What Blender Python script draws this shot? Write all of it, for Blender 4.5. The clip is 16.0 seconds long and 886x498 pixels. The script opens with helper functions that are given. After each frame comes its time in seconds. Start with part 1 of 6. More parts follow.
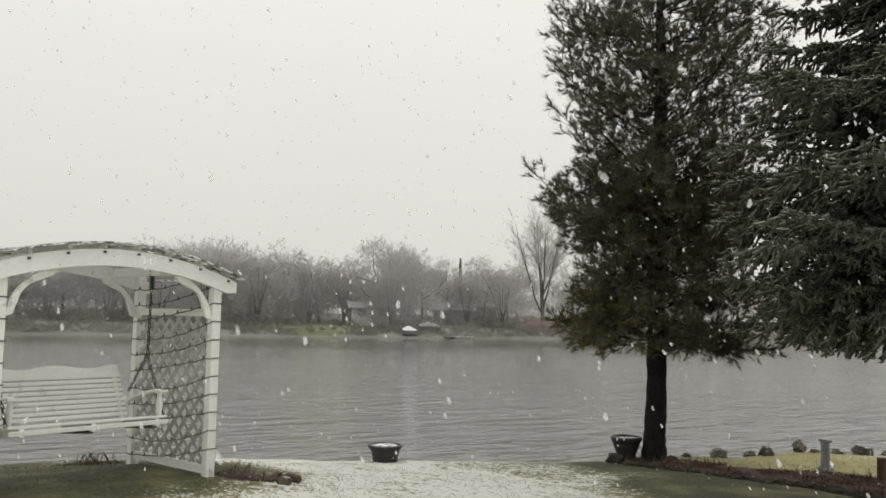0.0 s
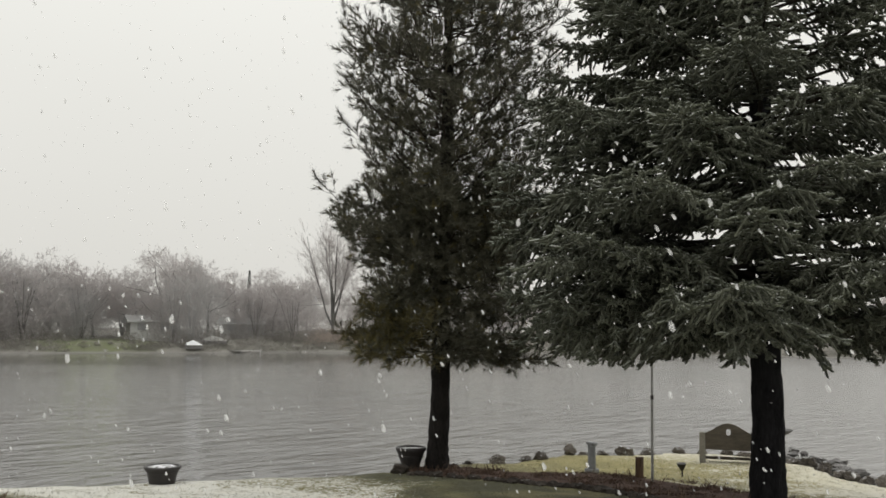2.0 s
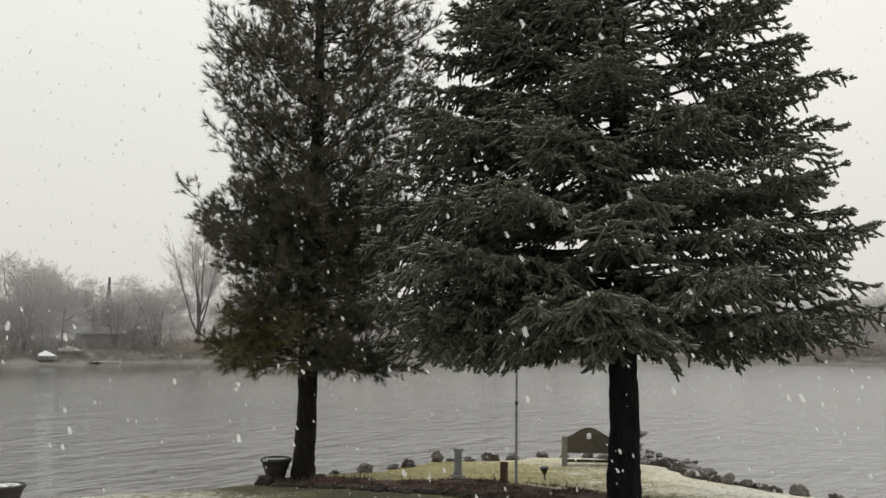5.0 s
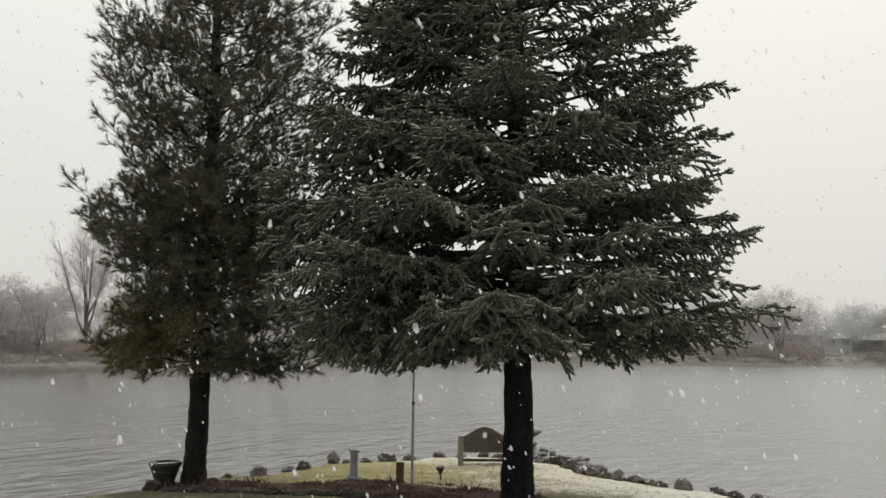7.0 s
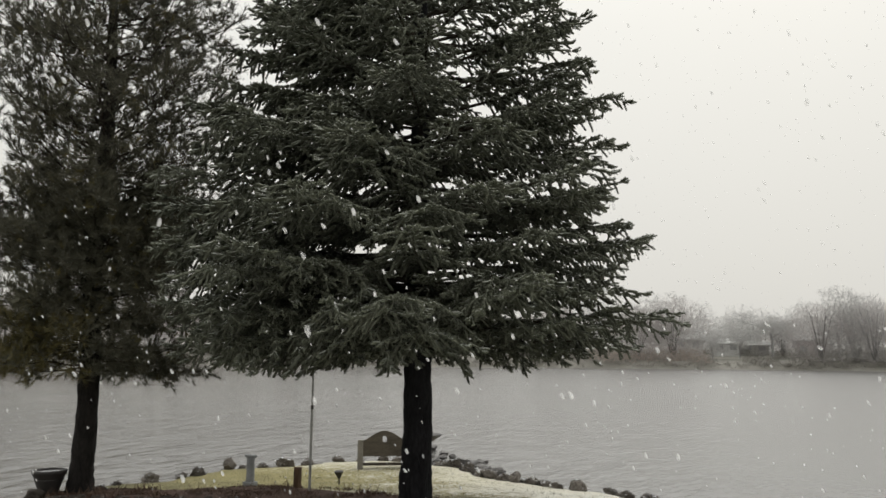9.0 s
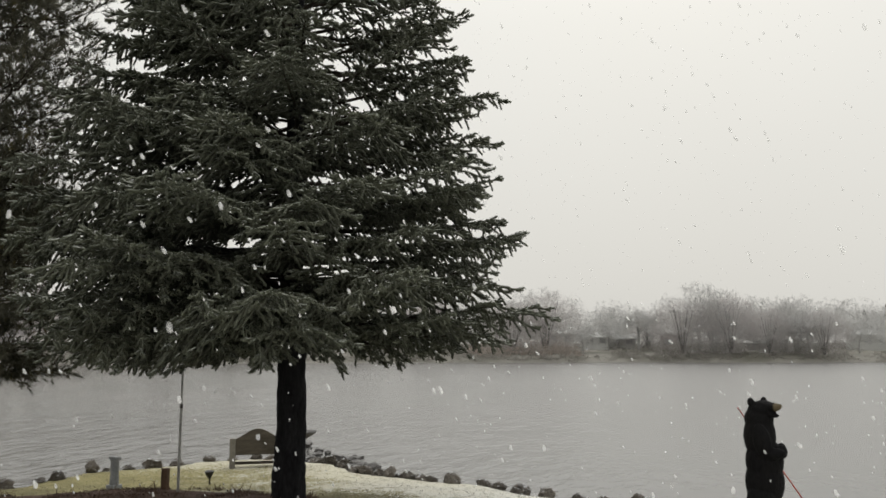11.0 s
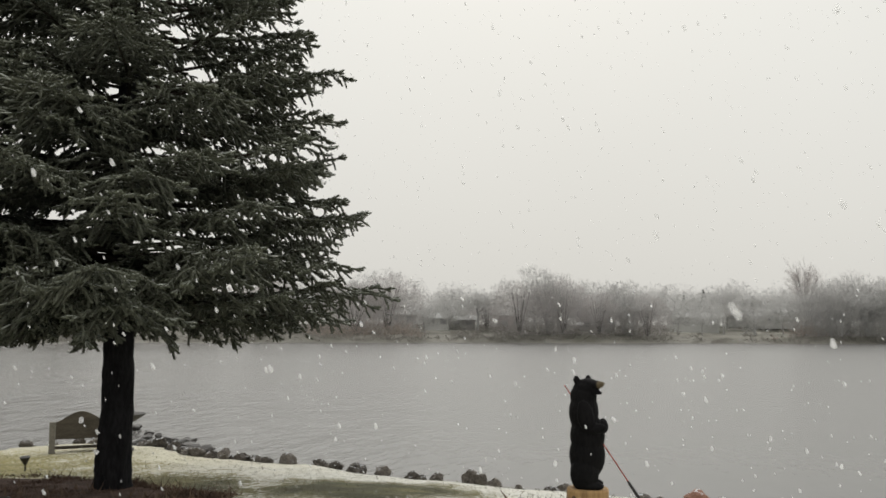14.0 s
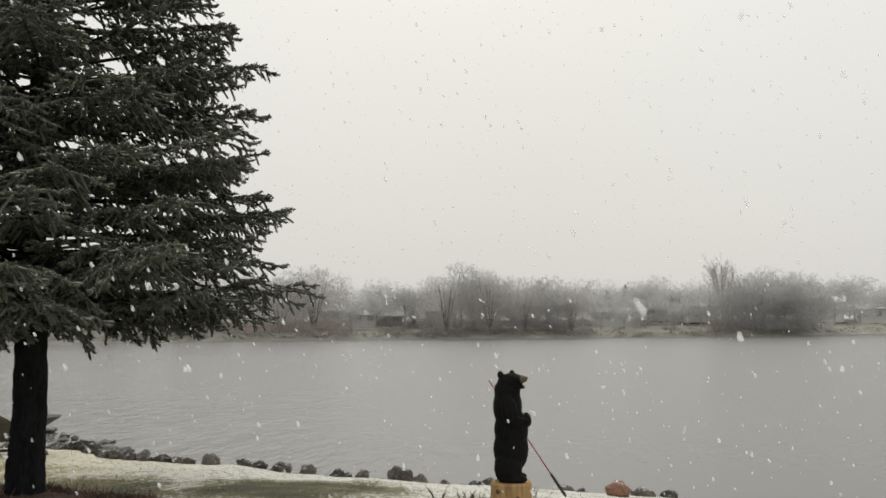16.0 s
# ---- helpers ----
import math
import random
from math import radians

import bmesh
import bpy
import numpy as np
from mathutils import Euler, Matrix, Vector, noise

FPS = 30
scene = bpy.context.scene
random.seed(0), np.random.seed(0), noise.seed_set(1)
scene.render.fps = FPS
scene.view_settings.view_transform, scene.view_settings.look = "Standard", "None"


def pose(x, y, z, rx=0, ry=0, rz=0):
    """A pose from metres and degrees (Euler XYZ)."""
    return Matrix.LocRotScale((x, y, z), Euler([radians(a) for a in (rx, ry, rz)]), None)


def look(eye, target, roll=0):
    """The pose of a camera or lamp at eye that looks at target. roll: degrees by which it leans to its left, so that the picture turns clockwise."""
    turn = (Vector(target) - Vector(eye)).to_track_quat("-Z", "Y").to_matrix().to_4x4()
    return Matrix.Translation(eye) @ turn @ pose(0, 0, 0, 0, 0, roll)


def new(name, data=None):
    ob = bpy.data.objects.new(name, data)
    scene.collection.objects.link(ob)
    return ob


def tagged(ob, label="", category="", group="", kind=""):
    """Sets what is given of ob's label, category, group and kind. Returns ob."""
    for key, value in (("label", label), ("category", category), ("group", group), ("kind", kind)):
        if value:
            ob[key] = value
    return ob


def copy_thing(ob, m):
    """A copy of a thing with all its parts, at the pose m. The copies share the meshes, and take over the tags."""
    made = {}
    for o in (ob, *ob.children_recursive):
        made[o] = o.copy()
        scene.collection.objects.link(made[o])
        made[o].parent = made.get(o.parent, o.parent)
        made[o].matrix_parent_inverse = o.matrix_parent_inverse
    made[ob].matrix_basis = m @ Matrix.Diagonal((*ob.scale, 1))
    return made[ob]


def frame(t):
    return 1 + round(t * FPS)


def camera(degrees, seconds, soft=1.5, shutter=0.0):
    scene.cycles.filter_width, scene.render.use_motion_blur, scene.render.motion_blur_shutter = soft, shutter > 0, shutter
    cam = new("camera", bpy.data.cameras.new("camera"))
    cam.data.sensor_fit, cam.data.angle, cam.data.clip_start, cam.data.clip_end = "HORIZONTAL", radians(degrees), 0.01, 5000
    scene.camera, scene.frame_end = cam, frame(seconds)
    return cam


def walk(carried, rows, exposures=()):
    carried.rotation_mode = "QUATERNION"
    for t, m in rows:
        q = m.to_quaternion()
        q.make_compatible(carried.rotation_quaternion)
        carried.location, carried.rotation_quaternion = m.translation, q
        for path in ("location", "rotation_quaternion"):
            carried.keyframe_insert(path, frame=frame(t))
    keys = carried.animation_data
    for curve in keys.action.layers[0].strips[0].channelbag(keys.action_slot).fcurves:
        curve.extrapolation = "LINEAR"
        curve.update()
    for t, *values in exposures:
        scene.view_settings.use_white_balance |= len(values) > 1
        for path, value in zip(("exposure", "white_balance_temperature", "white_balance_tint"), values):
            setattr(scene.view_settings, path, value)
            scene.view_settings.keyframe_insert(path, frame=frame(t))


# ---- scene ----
import itertools

EYE = 2.9
cam = camera(54.85, 16.0, 1.65)
# seconds, x, y, z above the eye's first height, yaw, pitch, roll
ROWS = [
    (0.0, -0.000, 0.000, -0.000, -0.00, 4.76, -1.16),
    (0.5, 0.016, -0.006, -0.001, -3.69, 5.02, -0.99),
    (1.0, 0.031, -0.012, 0.001, -7.49, 5.38, -0.85),
    (1.5, 0.040, -0.024, 0.003, -11.06, 5.73, -0.70),
    (2.0, 0.044, -0.036, 0.004, -13.92, 5.85, -0.65),
    (2.5, 0.052, -0.041, 0.004, -15.85, 5.79, -0.61),
    (3.0, 0.061, -0.041, 0.003, -17.14, 5.81, -0.63),
    (3.5, 0.070, -0.038, 0.001, -18.28, 5.93, -0.55),
    (4.0, 0.079, -0.035, -0.000, -19.60, 6.13, -0.45),
    (6.5, 0.125, -0.046, -0.017, -27.35, 6.65, -0.24),
    (7.0, 0.130, -0.048, -0.022, -29.16, 6.61, -0.24),
    (7.5, 0.137, -0.054, -0.026, -30.88, 6.63, -0.34),
    (8.0, 0.145, -0.061, -0.028, -32.39, 6.67, -0.48),
    (10.5, 0.178, -0.095, -0.022, -41.49, 6.86, 0.09),
    (11.0, 0.183, -0.101, -0.023, -43.72, 6.60, 0.12),
    (11.5, 0.193, -0.110, -0.025, -45.69, 6.39, 0.15),
    (12.0, 0.200, -0.118, -0.024, -47.52, 6.15, 0.12),
    (12.5, 0.207, -0.122, -0.023, -49.33, 5.91, 0.01),
    (13.0, 0.211, -0.124, -0.023, -51.02, 5.63, 0.00),
    (13.5, 0.216, -0.128, -0.027, -52.57, 5.41, -0.11),
    (14.0, 0.218, -0.130, -0.031, -54.21, 5.30, -0.20),
    (14.5, 0.220, -0.136, -0.032, -55.91, 5.28, -0.14),
    (15.0, 0.223, -0.143, -0.034, -57.37, 5.26, -0.01),
    (15.5, 0.222, -0.149, -0.034, -58.39, 5.21, 0.18),
    (16.0, 0.223, -0.157, -0.030, -59.07, 5.05, 0.33),
]
walk(cam, [(t, pose(x, y, EYE + z, 90 + pitch, roll, yaw)) for t, x, y, z, yaw, pitch, roll in ROWS],
     [(0.0, 0.04), (0.5, 0.11), (1.0, 0.1), (1.5, 0.06), (2.5, 0.04), (4.0, 0.05), (7.0, 0.04), (10.5, 0.02), (11.5, -0.07), (12.0, -0.04), (16.0, -0.03)])

# ---- light ----
world = bpy.data.worlds.new("overcast")
scene.world = world
world.use_nodes = True
wn, wl = world.node_tree.nodes, world.node_tree.links
wn.clear()
w_out = wn.new("ShaderNodeOutputWorld")
w_bg = wn.new("ShaderNodeBackground")
w_sky = wn.new("ShaderNodeTexSky")
w_sky.sky_type, w_sky.sun_disc = "NISHITA", False
w_sky.sun_elevation, w_sky.sun_rotation = radians(38), radians(60)
w_sky.air_density, w_sky.dust_density = 1.0, 6.0
w_co = wn.new("ShaderNodeTexCoord")
w_sep = wn.new("ShaderNodeSeparateXYZ")
w_ramp = wn.new("ShaderNodeValToRGB")
w_ramp.color_ramp.elements[0].position, w_ramp.color_ramp.elements[0].color = 0.0, (5.6, 5.5, 5.15, 1)
w_ramp.color_ramp.elements[1].position, w_ramp.color_ramp.elements[1].color = 0.36, (7.0, 6.95, 6.55, 1)
w_top = w_ramp.color_ramp.elements.new(1.0)
w_top.color = (11.5, 11.5, 11.2, 1)
w_cloud = wn.new("ShaderNodeTexNoise")
w_cloud.inputs["Scale"].default_value, w_cloud.inputs["Detail"].default_value = 1.6, 4
w_cmap = wn.new("ShaderNodeMapRange")
w_cmap.inputs["To Min"].default_value, w_cmap.inputs["To Max"].default_value = 0.95, 1.05
w_mul = wn.new("ShaderNodeVectorMath")
w_mul.operation = "SCALE"
w_mix = wn.new("ShaderNodeMixRGB")
w_mix.inputs[0].default_value = 0.98
wl.new(w_co.outputs["Generated"], w_sep.inputs[0])
wl.new(w_co.outputs["Generated"], w_cloud.inputs["Vector"])
wl.new(w_sep.outputs["Z"], w_ramp.inputs[0])
wl.new(w_cloud.outputs["Fac"], w_cmap.inputs["Value"])
wl.new(w_ramp.outputs[0], w_mul.inputs[0])
wl.new(w_cmap.outputs[0], w_mul.inputs["Scale"])
wl.new(w_sky.outputs[0], w_mix.inputs[1])
wl.new(w_mul.outputs[0], w_mix.inputs[2])
wl.new(w_mix.outputs[0], w_bg.inputs["Color"])
w_bg.inputs["Strength"].default_value = 0.12
wl.new(w_bg.outputs[0], w_out.inputs[0])

sun = new("sun", bpy.data.lights.new("sun", "SUN"))
sun.data.energy, sun.data.angle, sun.data.color = 0.5, radians(40), (1, 0.98, 0.95)
sun.matrix_world = look((0, 0, 60), Vector((0, 0, 60)) - Vector((math.sin(radians(60)), math.cos(radians(60)), math.tan(radians(38)))))


# ---- materials ----
def material(name, dark, light, scale=3.0, fine=40.0, rough=0.8, bump=0.3, depth=0.01, stretch=(1, 1, 1), metal=0.0, speck=None, speck_at=0.62, vary=0.0):
    """Two scales of noise between two colours, with relief; speck: a third colour in patches."""
    m = bpy.data.materials.new(name)
    m.use_nodes = True
    n, l = m.node_tree.nodes, m.node_tree.links
    b = n["Principled BSDF"]
    co = n.new("ShaderNodeTexCoord")
    mp = n.new("ShaderNodeMapping")
    mp.inputs["Scale"].default_value = stretch
    l.new(co.outputs["Object"], mp.inputs["Vector"])
    big, small = n.new("ShaderNodeTexNoise"), n.new("ShaderNodeTexNoise")
    for tex, sc, det in ((big, scale, 3), (small, fine, 4)):
        tex.inputs["Scale"].default_value, tex.inputs["Detail"].default_value = sc, det
        l.new(mp.outputs[0], tex.inputs["Vector"])
    add = n.new("ShaderNodeMath")
    add.operation = "ADD"
    l.new(big.outputs["Fac"], add.inputs[0])
    l.new(small.outputs["Fac"], add.inputs[1])
    last = add
    if vary:
        info = n.new("ShaderNodeObjectInfo")
        va = n.new("ShaderNodeMath")
        va.operation, va.inputs[1].default_value = "MULTIPLY_ADD", vary
        l.new(info.outputs["Random"], va.inputs[0])
        l.new(last.outputs[0], va.inputs[2])
        last = va
    rng = n.new("ShaderNodeMapRange")
    rng.inputs["From Min"].default_value, rng.inputs["From Max"].default_value = 0.7, 1.3 + vary
    l.new(last.outputs[0], rng.inputs["Value"])
    mix = n.new("ShaderNodeMixRGB")
    mix.inputs[1].default_value, mix.inputs[2].default_value = (*dark, 1), (*light, 1)
    l.new(rng.outputs[0], mix.inputs[0])
    colour = mix
    if speck:
        sp = n.new("ShaderNodeTexNoise")
        sp.inputs["Scale"].default_value, sp.inputs["Detail"].default_value = scale * 2.7, 6
        l.new(co.outputs["Object"], sp.inputs["Vector"])
        st = n.new("ShaderNodeMapRange")
        st.inputs["From Min"].default_value, st.inputs["From Max"].default_value = speck_at - 0.05, speck_at + 0.05
        l.new(sp.outputs["Fac"], st.inputs["Value"])
        colour = n.new("ShaderNodeMixRGB")
        colour.inputs[2].default_value = (*speck, 1)
        l.new(st.outputs[0], colour.inputs[0])
        l.new(mix.outputs[0], colour.inputs[1])
    l.new(colour.outputs[0], b.inputs["Base Color"])
    b.inputs["Roughness"].default_value, b.inputs["Metallic"].default_value = rough, metal
    if bump:
        bp = n.new("ShaderNodeBump")
        bp.inputs["Strength"].default_value, bp.inputs["Distance"].default_value = bump, depth
        l.new(add.outputs[0], bp.inputs["Height"])
        l.new(bp.outputs[0], b.inputs["Normal"])
    return m


def snowy(name, dark, light, snow=(0.8, 0.81, 0.83), start=0.55, width=0.25, **kw):
    """A surface with snow lying on what faces upwards, broken by noise."""
    m = material(name, dark, light, **kw)
    n, l = m.node_tree.nodes, m.node_tree.links
    b = n["Principled BSDF"]
    src = b.inputs["Base Color"].links[0].from_socket
    geo, sep, nz = n.new("ShaderNodeNewGeometry"), n.new("ShaderNodeSeparateXYZ"), n.new("ShaderNodeTexNoise")
    nz.inputs["Scale"].default_value, nz.inputs["Detail"].default_value = 14, 5
    l.new(geo.outputs["Position"], nz.inputs["Vector"])
    l.new(geo.outputs["Normal"], sep.inputs[0])
    mad = n.new("ShaderNodeMath")
    mad.operation = "MULTIPLY"
    l.new(sep.outputs["Z"], mad.inputs[0])
    l.new(nz.outputs["Fac"], mad.inputs[1])
    rng = n.new("ShaderNodeMapRange")
    rng.inputs["From Min"].default_value, rng.inputs["From Max"].default_value = start - width / 2, start + width / 2
    l.new(mad.outputs[0], rng.inputs["Value"])
    mix = n.new("ShaderNodeMixRGB")
    mix.inputs[2].default_value = (*snow, 1)
    l.new(rng.outputs[0], mix.inputs[0])
    l.new(src, mix.inputs[1])
    l.new(mix.outputs[0], b.inputs["Base Color"])
    return m


WHITE_PAINT = material("white_paint", (0.77, 0.76, 0.71), (0.87, 0.86, 0.82), 2, 30, 0.55, 0.15, 0.003, speck=(0.42, 0.41, 0.37), speck_at=0.68)
LATTICE = material("weathered_lattice", (0.36, 0.35, 0.32), (0.56, 0.55, 0.51), 4, 40, 0.8, 0.2, 0.003)
# dark base colour stands in for the shadow gaps between roof slats
ROOF_SLAT = material("snow_caught_slat", (0.07, 0.066, 0.06), (0.26, 0.25, 0.235), 5, 16, 0.8, 0.2, 0.003, speck=(0.74, 0.74, 0.74), speck_at=0.5)
CORD = material("dark_cord", (0.03, 0.028, 0.026), (0.09, 0.085, 0.075), 10, 80, 0.6)
CHAIN = material("chain_iron", (0.04, 0.04, 0.04), (0.1, 0.09, 0.08), 10, 80, 0.5, metal=0.8)
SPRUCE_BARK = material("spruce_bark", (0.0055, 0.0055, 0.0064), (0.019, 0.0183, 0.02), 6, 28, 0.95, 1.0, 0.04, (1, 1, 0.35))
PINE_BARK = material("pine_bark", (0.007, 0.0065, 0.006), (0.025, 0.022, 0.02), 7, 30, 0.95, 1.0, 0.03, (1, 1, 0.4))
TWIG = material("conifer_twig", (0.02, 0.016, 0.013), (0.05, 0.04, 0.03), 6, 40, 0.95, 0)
BED_SOIL = material("mulch", (0.035, 0.022, 0.017), (0.125, 0.078, 0.06), 5, 45, 0.95, 0.9, 0.03)
DRY_STALK = material("dry_stalk", (0.06, 0.038, 0.026), (0.17, 0.115, 0.075), 4, 30, 0.9, 0)
RUSTY_PLANT = material("rusty_plant", (0.045, 0.027, 0.02), (0.125, 0.075, 0.052), 4, 30, 0.9, 0)
PLASTIC_POT = material("dark_pot", (0.012, 0.011, 0.011), (0.035, 0.03, 0.028), 6, 50, 0.55, 0.2, 0.004)
POT_FILL = snowy("potting_soil_snow", (0.05, 0.04, 0.03), (0.12, 0.1, 0.08), start=0.42, scale=5, fine=30)
ROCK = snowy("shore_rock", (0.022, 0.019, 0.017), (0.32, 0.285, 0.245), start=0.51, width=0.14, scale=6.5, fine=26, rough=0.7, bump=1.0, depth=0.06, vary=0.35)
WET_ROCK = material("wet_rock", (0.03, 0.028, 0.026), (0.14, 0.13, 0.12), 2.5, 18, 0.45, 0.6, 0.04, vary=0.35)
RED_ROCK = snowy("red_rock", (0.16, 0.075, 0.05), (0.3, 0.16, 0.11), start=0.5, width=0.1, scale=2.5, fine=18, rough=0.85, bump=0.6, depth=0.03)
CONCRETE = material("grey_concrete", (0.2, 0.21, 0.22), (0.36, 0.37, 0.38), 4, 40, 0.9, 0.4, 0.006)
BATH_STONE = material("dark_birdbath_stone", (0.05, 0.048, 0.045), (0.14, 0.135, 0.13), 4, 40, 0.9, 0.4, 0.006)
BENCH_WOOD = material("weathered_bench", (0.06, 0.052, 0.041), (0.135, 0.115, 0.092), 3, 30, 0.85, 0.4, 0.006, (1, 1, 4))
BENCH_LEG = material("bench_leg", (0.16, 0.15, 0.13), (0.3, 0.28, 0.25), 3, 30, 0.85, 0.4, 0.006)
STUB_WOOD = material("brown_post", (0.045, 0.025, 0.014), (0.13, 0.075, 0.04), 4, 30, 0.85, 0.5, 0.006, (1, 1, 0.3))
POLE_METAL = material("pole_metal", (0.22, 0.22, 0.21), (0.42, 0.42, 0.4), 4, 30, 0.45, 0.1, 0.002, metal=0.5)
BEAR_BLACK = material("bear_black", (0.003, 0.003, 0.0035), (0.009, 0.0085, 0.0085), 5, 35, 0.85, 0.8, 0.02, (1, 1, 0.4))
LOG_WOOD = material("log_wood", (0.2, 0.115, 0.045), (0.44, 0.28, 0.12), 3, 25, 0.75, 0.5, 0.01, (1, 1, 0.25), speck=(0.1, 0.06, 0.035), speck_at=0.66)
BEAR_BLACK.node_tree.nodes["Principled BSDF"].inputs["Specular IOR Level"].default_value = 0.12
bn, bl = BEAR_BLACK.node_tree.nodes, BEAR_BLACK.node_tree.links
b_in = bn["Principled BSDF"].inputs["Base Color"]
b_co, b_far, b_edge, b_mix = bn.new("ShaderNodeTexCoord"), bn.new("ShaderNodeVectorMath"), bn.new("ShaderNodeMapRange"), bn.new("ShaderNodeMixRGB")
# the muzzle is painted tan
b_far.operation, b_far.inputs[1].default_value = "DISTANCE", (0.165, -0.13, 1.16)
b_edge.inputs["From Min"].default_value, b_edge.inputs["From Max"].default_value = 0.075, 0.06
b_mix.inputs[2].default_value = (0.1, 0.08, 0.05, 1)
bl.new(b_co.outputs["Object"], b_far.inputs[0])
bl.new(b_far.outputs["Value"], b_edge.inputs["Value"])
bl.new(b_edge.outputs[0], b_mix.inputs[0])
bl.new(b_in.links[0].from_socket, b_mix.inputs[1])
bl.new(b_mix.outputs[0], b_in)
RED_ROD = material("red_rod", (0.28, 0.035, 0.025), (0.42, 0.07, 0.05), 6, 40, 0.45, 0)
BLACK_GRIP = material("black_grip", (0.015, 0.015, 0.016), (0.035, 0.035, 0.035), 8, 60, 0.7, 0.2)
EDGING = snowy("edging_stone", (0.022, 0.019, 0.017), (0.085, 0.072, 0.06), start=0.68, scale=4, fine=25, rough=0.85, bump=0.5, depth=0.02, vary=0.3)
LEAF_LITTER = snowy("brown_stone", (0.06, 0.045, 0.034), (0.26, 0.19, 0.135), start=0.6, width=0.12, scale=9, fine=45, rough=0.9, bump=1.0, depth=0.03, vary=0.4)
# far wood and twig colours are paled to stand in for haze
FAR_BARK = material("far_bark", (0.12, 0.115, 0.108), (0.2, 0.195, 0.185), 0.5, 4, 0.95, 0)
HAZED_BARK = material("hazed_far_bark", (0.36, 0.355, 0.345), (0.43, 0.425, 0.415), 0.5, 4, 0.95, 0)
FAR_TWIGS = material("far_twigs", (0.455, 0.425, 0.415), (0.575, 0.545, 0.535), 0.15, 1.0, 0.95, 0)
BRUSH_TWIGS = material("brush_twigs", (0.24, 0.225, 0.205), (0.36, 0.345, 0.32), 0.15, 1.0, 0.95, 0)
FAR_HAZED = material("hazed_twigs", (0.54, 0.533, 0.522), (0.65, 0.643, 0.63), 0.15, 1.0, 0.95, 0)
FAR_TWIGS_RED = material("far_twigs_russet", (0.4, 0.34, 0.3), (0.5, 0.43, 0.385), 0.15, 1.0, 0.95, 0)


def thin(m):
    """Mixes in translucency, which evens out the shading of far twigs."""
    n, l = m.node_tree.nodes, m.node_tree.links
    b = n["Principled BSDF"]
    b.inputs["Specular IOR Level"].default_value = 0.1
    back, mix = n.new("ShaderNodeBsdfTranslucent"), n.new("ShaderNodeMixShader")
    l.new(b.inputs["Base Color"].links[0].from_socket, back.inputs["Color"])
    mix.inputs[0].default_value = 0.5
    l.new(b.outputs[0], mix.inputs[1])
    l.new(back.outputs[0], mix.inputs[2])
    l.new(mix.outputs[0], n["Material Output"].inputs["Surface"])


for m in (FAR_TWIGS, FAR_HAZED, BRUSH_TWIGS, FAR_TWIGS_RED):
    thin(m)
# far evergreen and house colours have haze put in: pale, with little contrast
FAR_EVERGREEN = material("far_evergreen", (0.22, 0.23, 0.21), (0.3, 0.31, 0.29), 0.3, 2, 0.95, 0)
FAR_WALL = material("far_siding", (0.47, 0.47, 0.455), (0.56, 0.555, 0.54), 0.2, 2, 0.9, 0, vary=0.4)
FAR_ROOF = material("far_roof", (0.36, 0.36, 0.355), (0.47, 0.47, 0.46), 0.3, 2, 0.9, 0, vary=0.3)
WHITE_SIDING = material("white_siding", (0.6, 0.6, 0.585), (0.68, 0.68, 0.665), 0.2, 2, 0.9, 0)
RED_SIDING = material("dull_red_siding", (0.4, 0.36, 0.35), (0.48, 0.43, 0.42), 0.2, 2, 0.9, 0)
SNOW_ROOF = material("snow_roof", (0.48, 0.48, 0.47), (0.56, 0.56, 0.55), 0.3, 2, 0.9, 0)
# thicket twigs, also lifted in colour for the haze
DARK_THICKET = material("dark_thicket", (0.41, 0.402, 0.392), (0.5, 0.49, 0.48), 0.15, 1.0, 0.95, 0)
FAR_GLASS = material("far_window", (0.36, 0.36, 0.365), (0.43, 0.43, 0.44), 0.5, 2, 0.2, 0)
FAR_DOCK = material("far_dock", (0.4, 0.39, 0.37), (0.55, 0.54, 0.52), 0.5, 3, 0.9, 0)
BOAT_COVER = material("boat_cover", (0.75, 0.76, 0.77), (0.85, 0.86, 0.87), 0.5, 3, 0.7, 0)
TARP = material("grey_tarpaulin", (0.36, 0.36, 0.34), (0.48, 0.47, 0.45), 0.5, 3, 0.8, 0)
HULL = material("boat_hull", (0.2, 0.2, 0.2), (0.35, 0.34, 0.33), 0.5, 3, 0.5, 0)


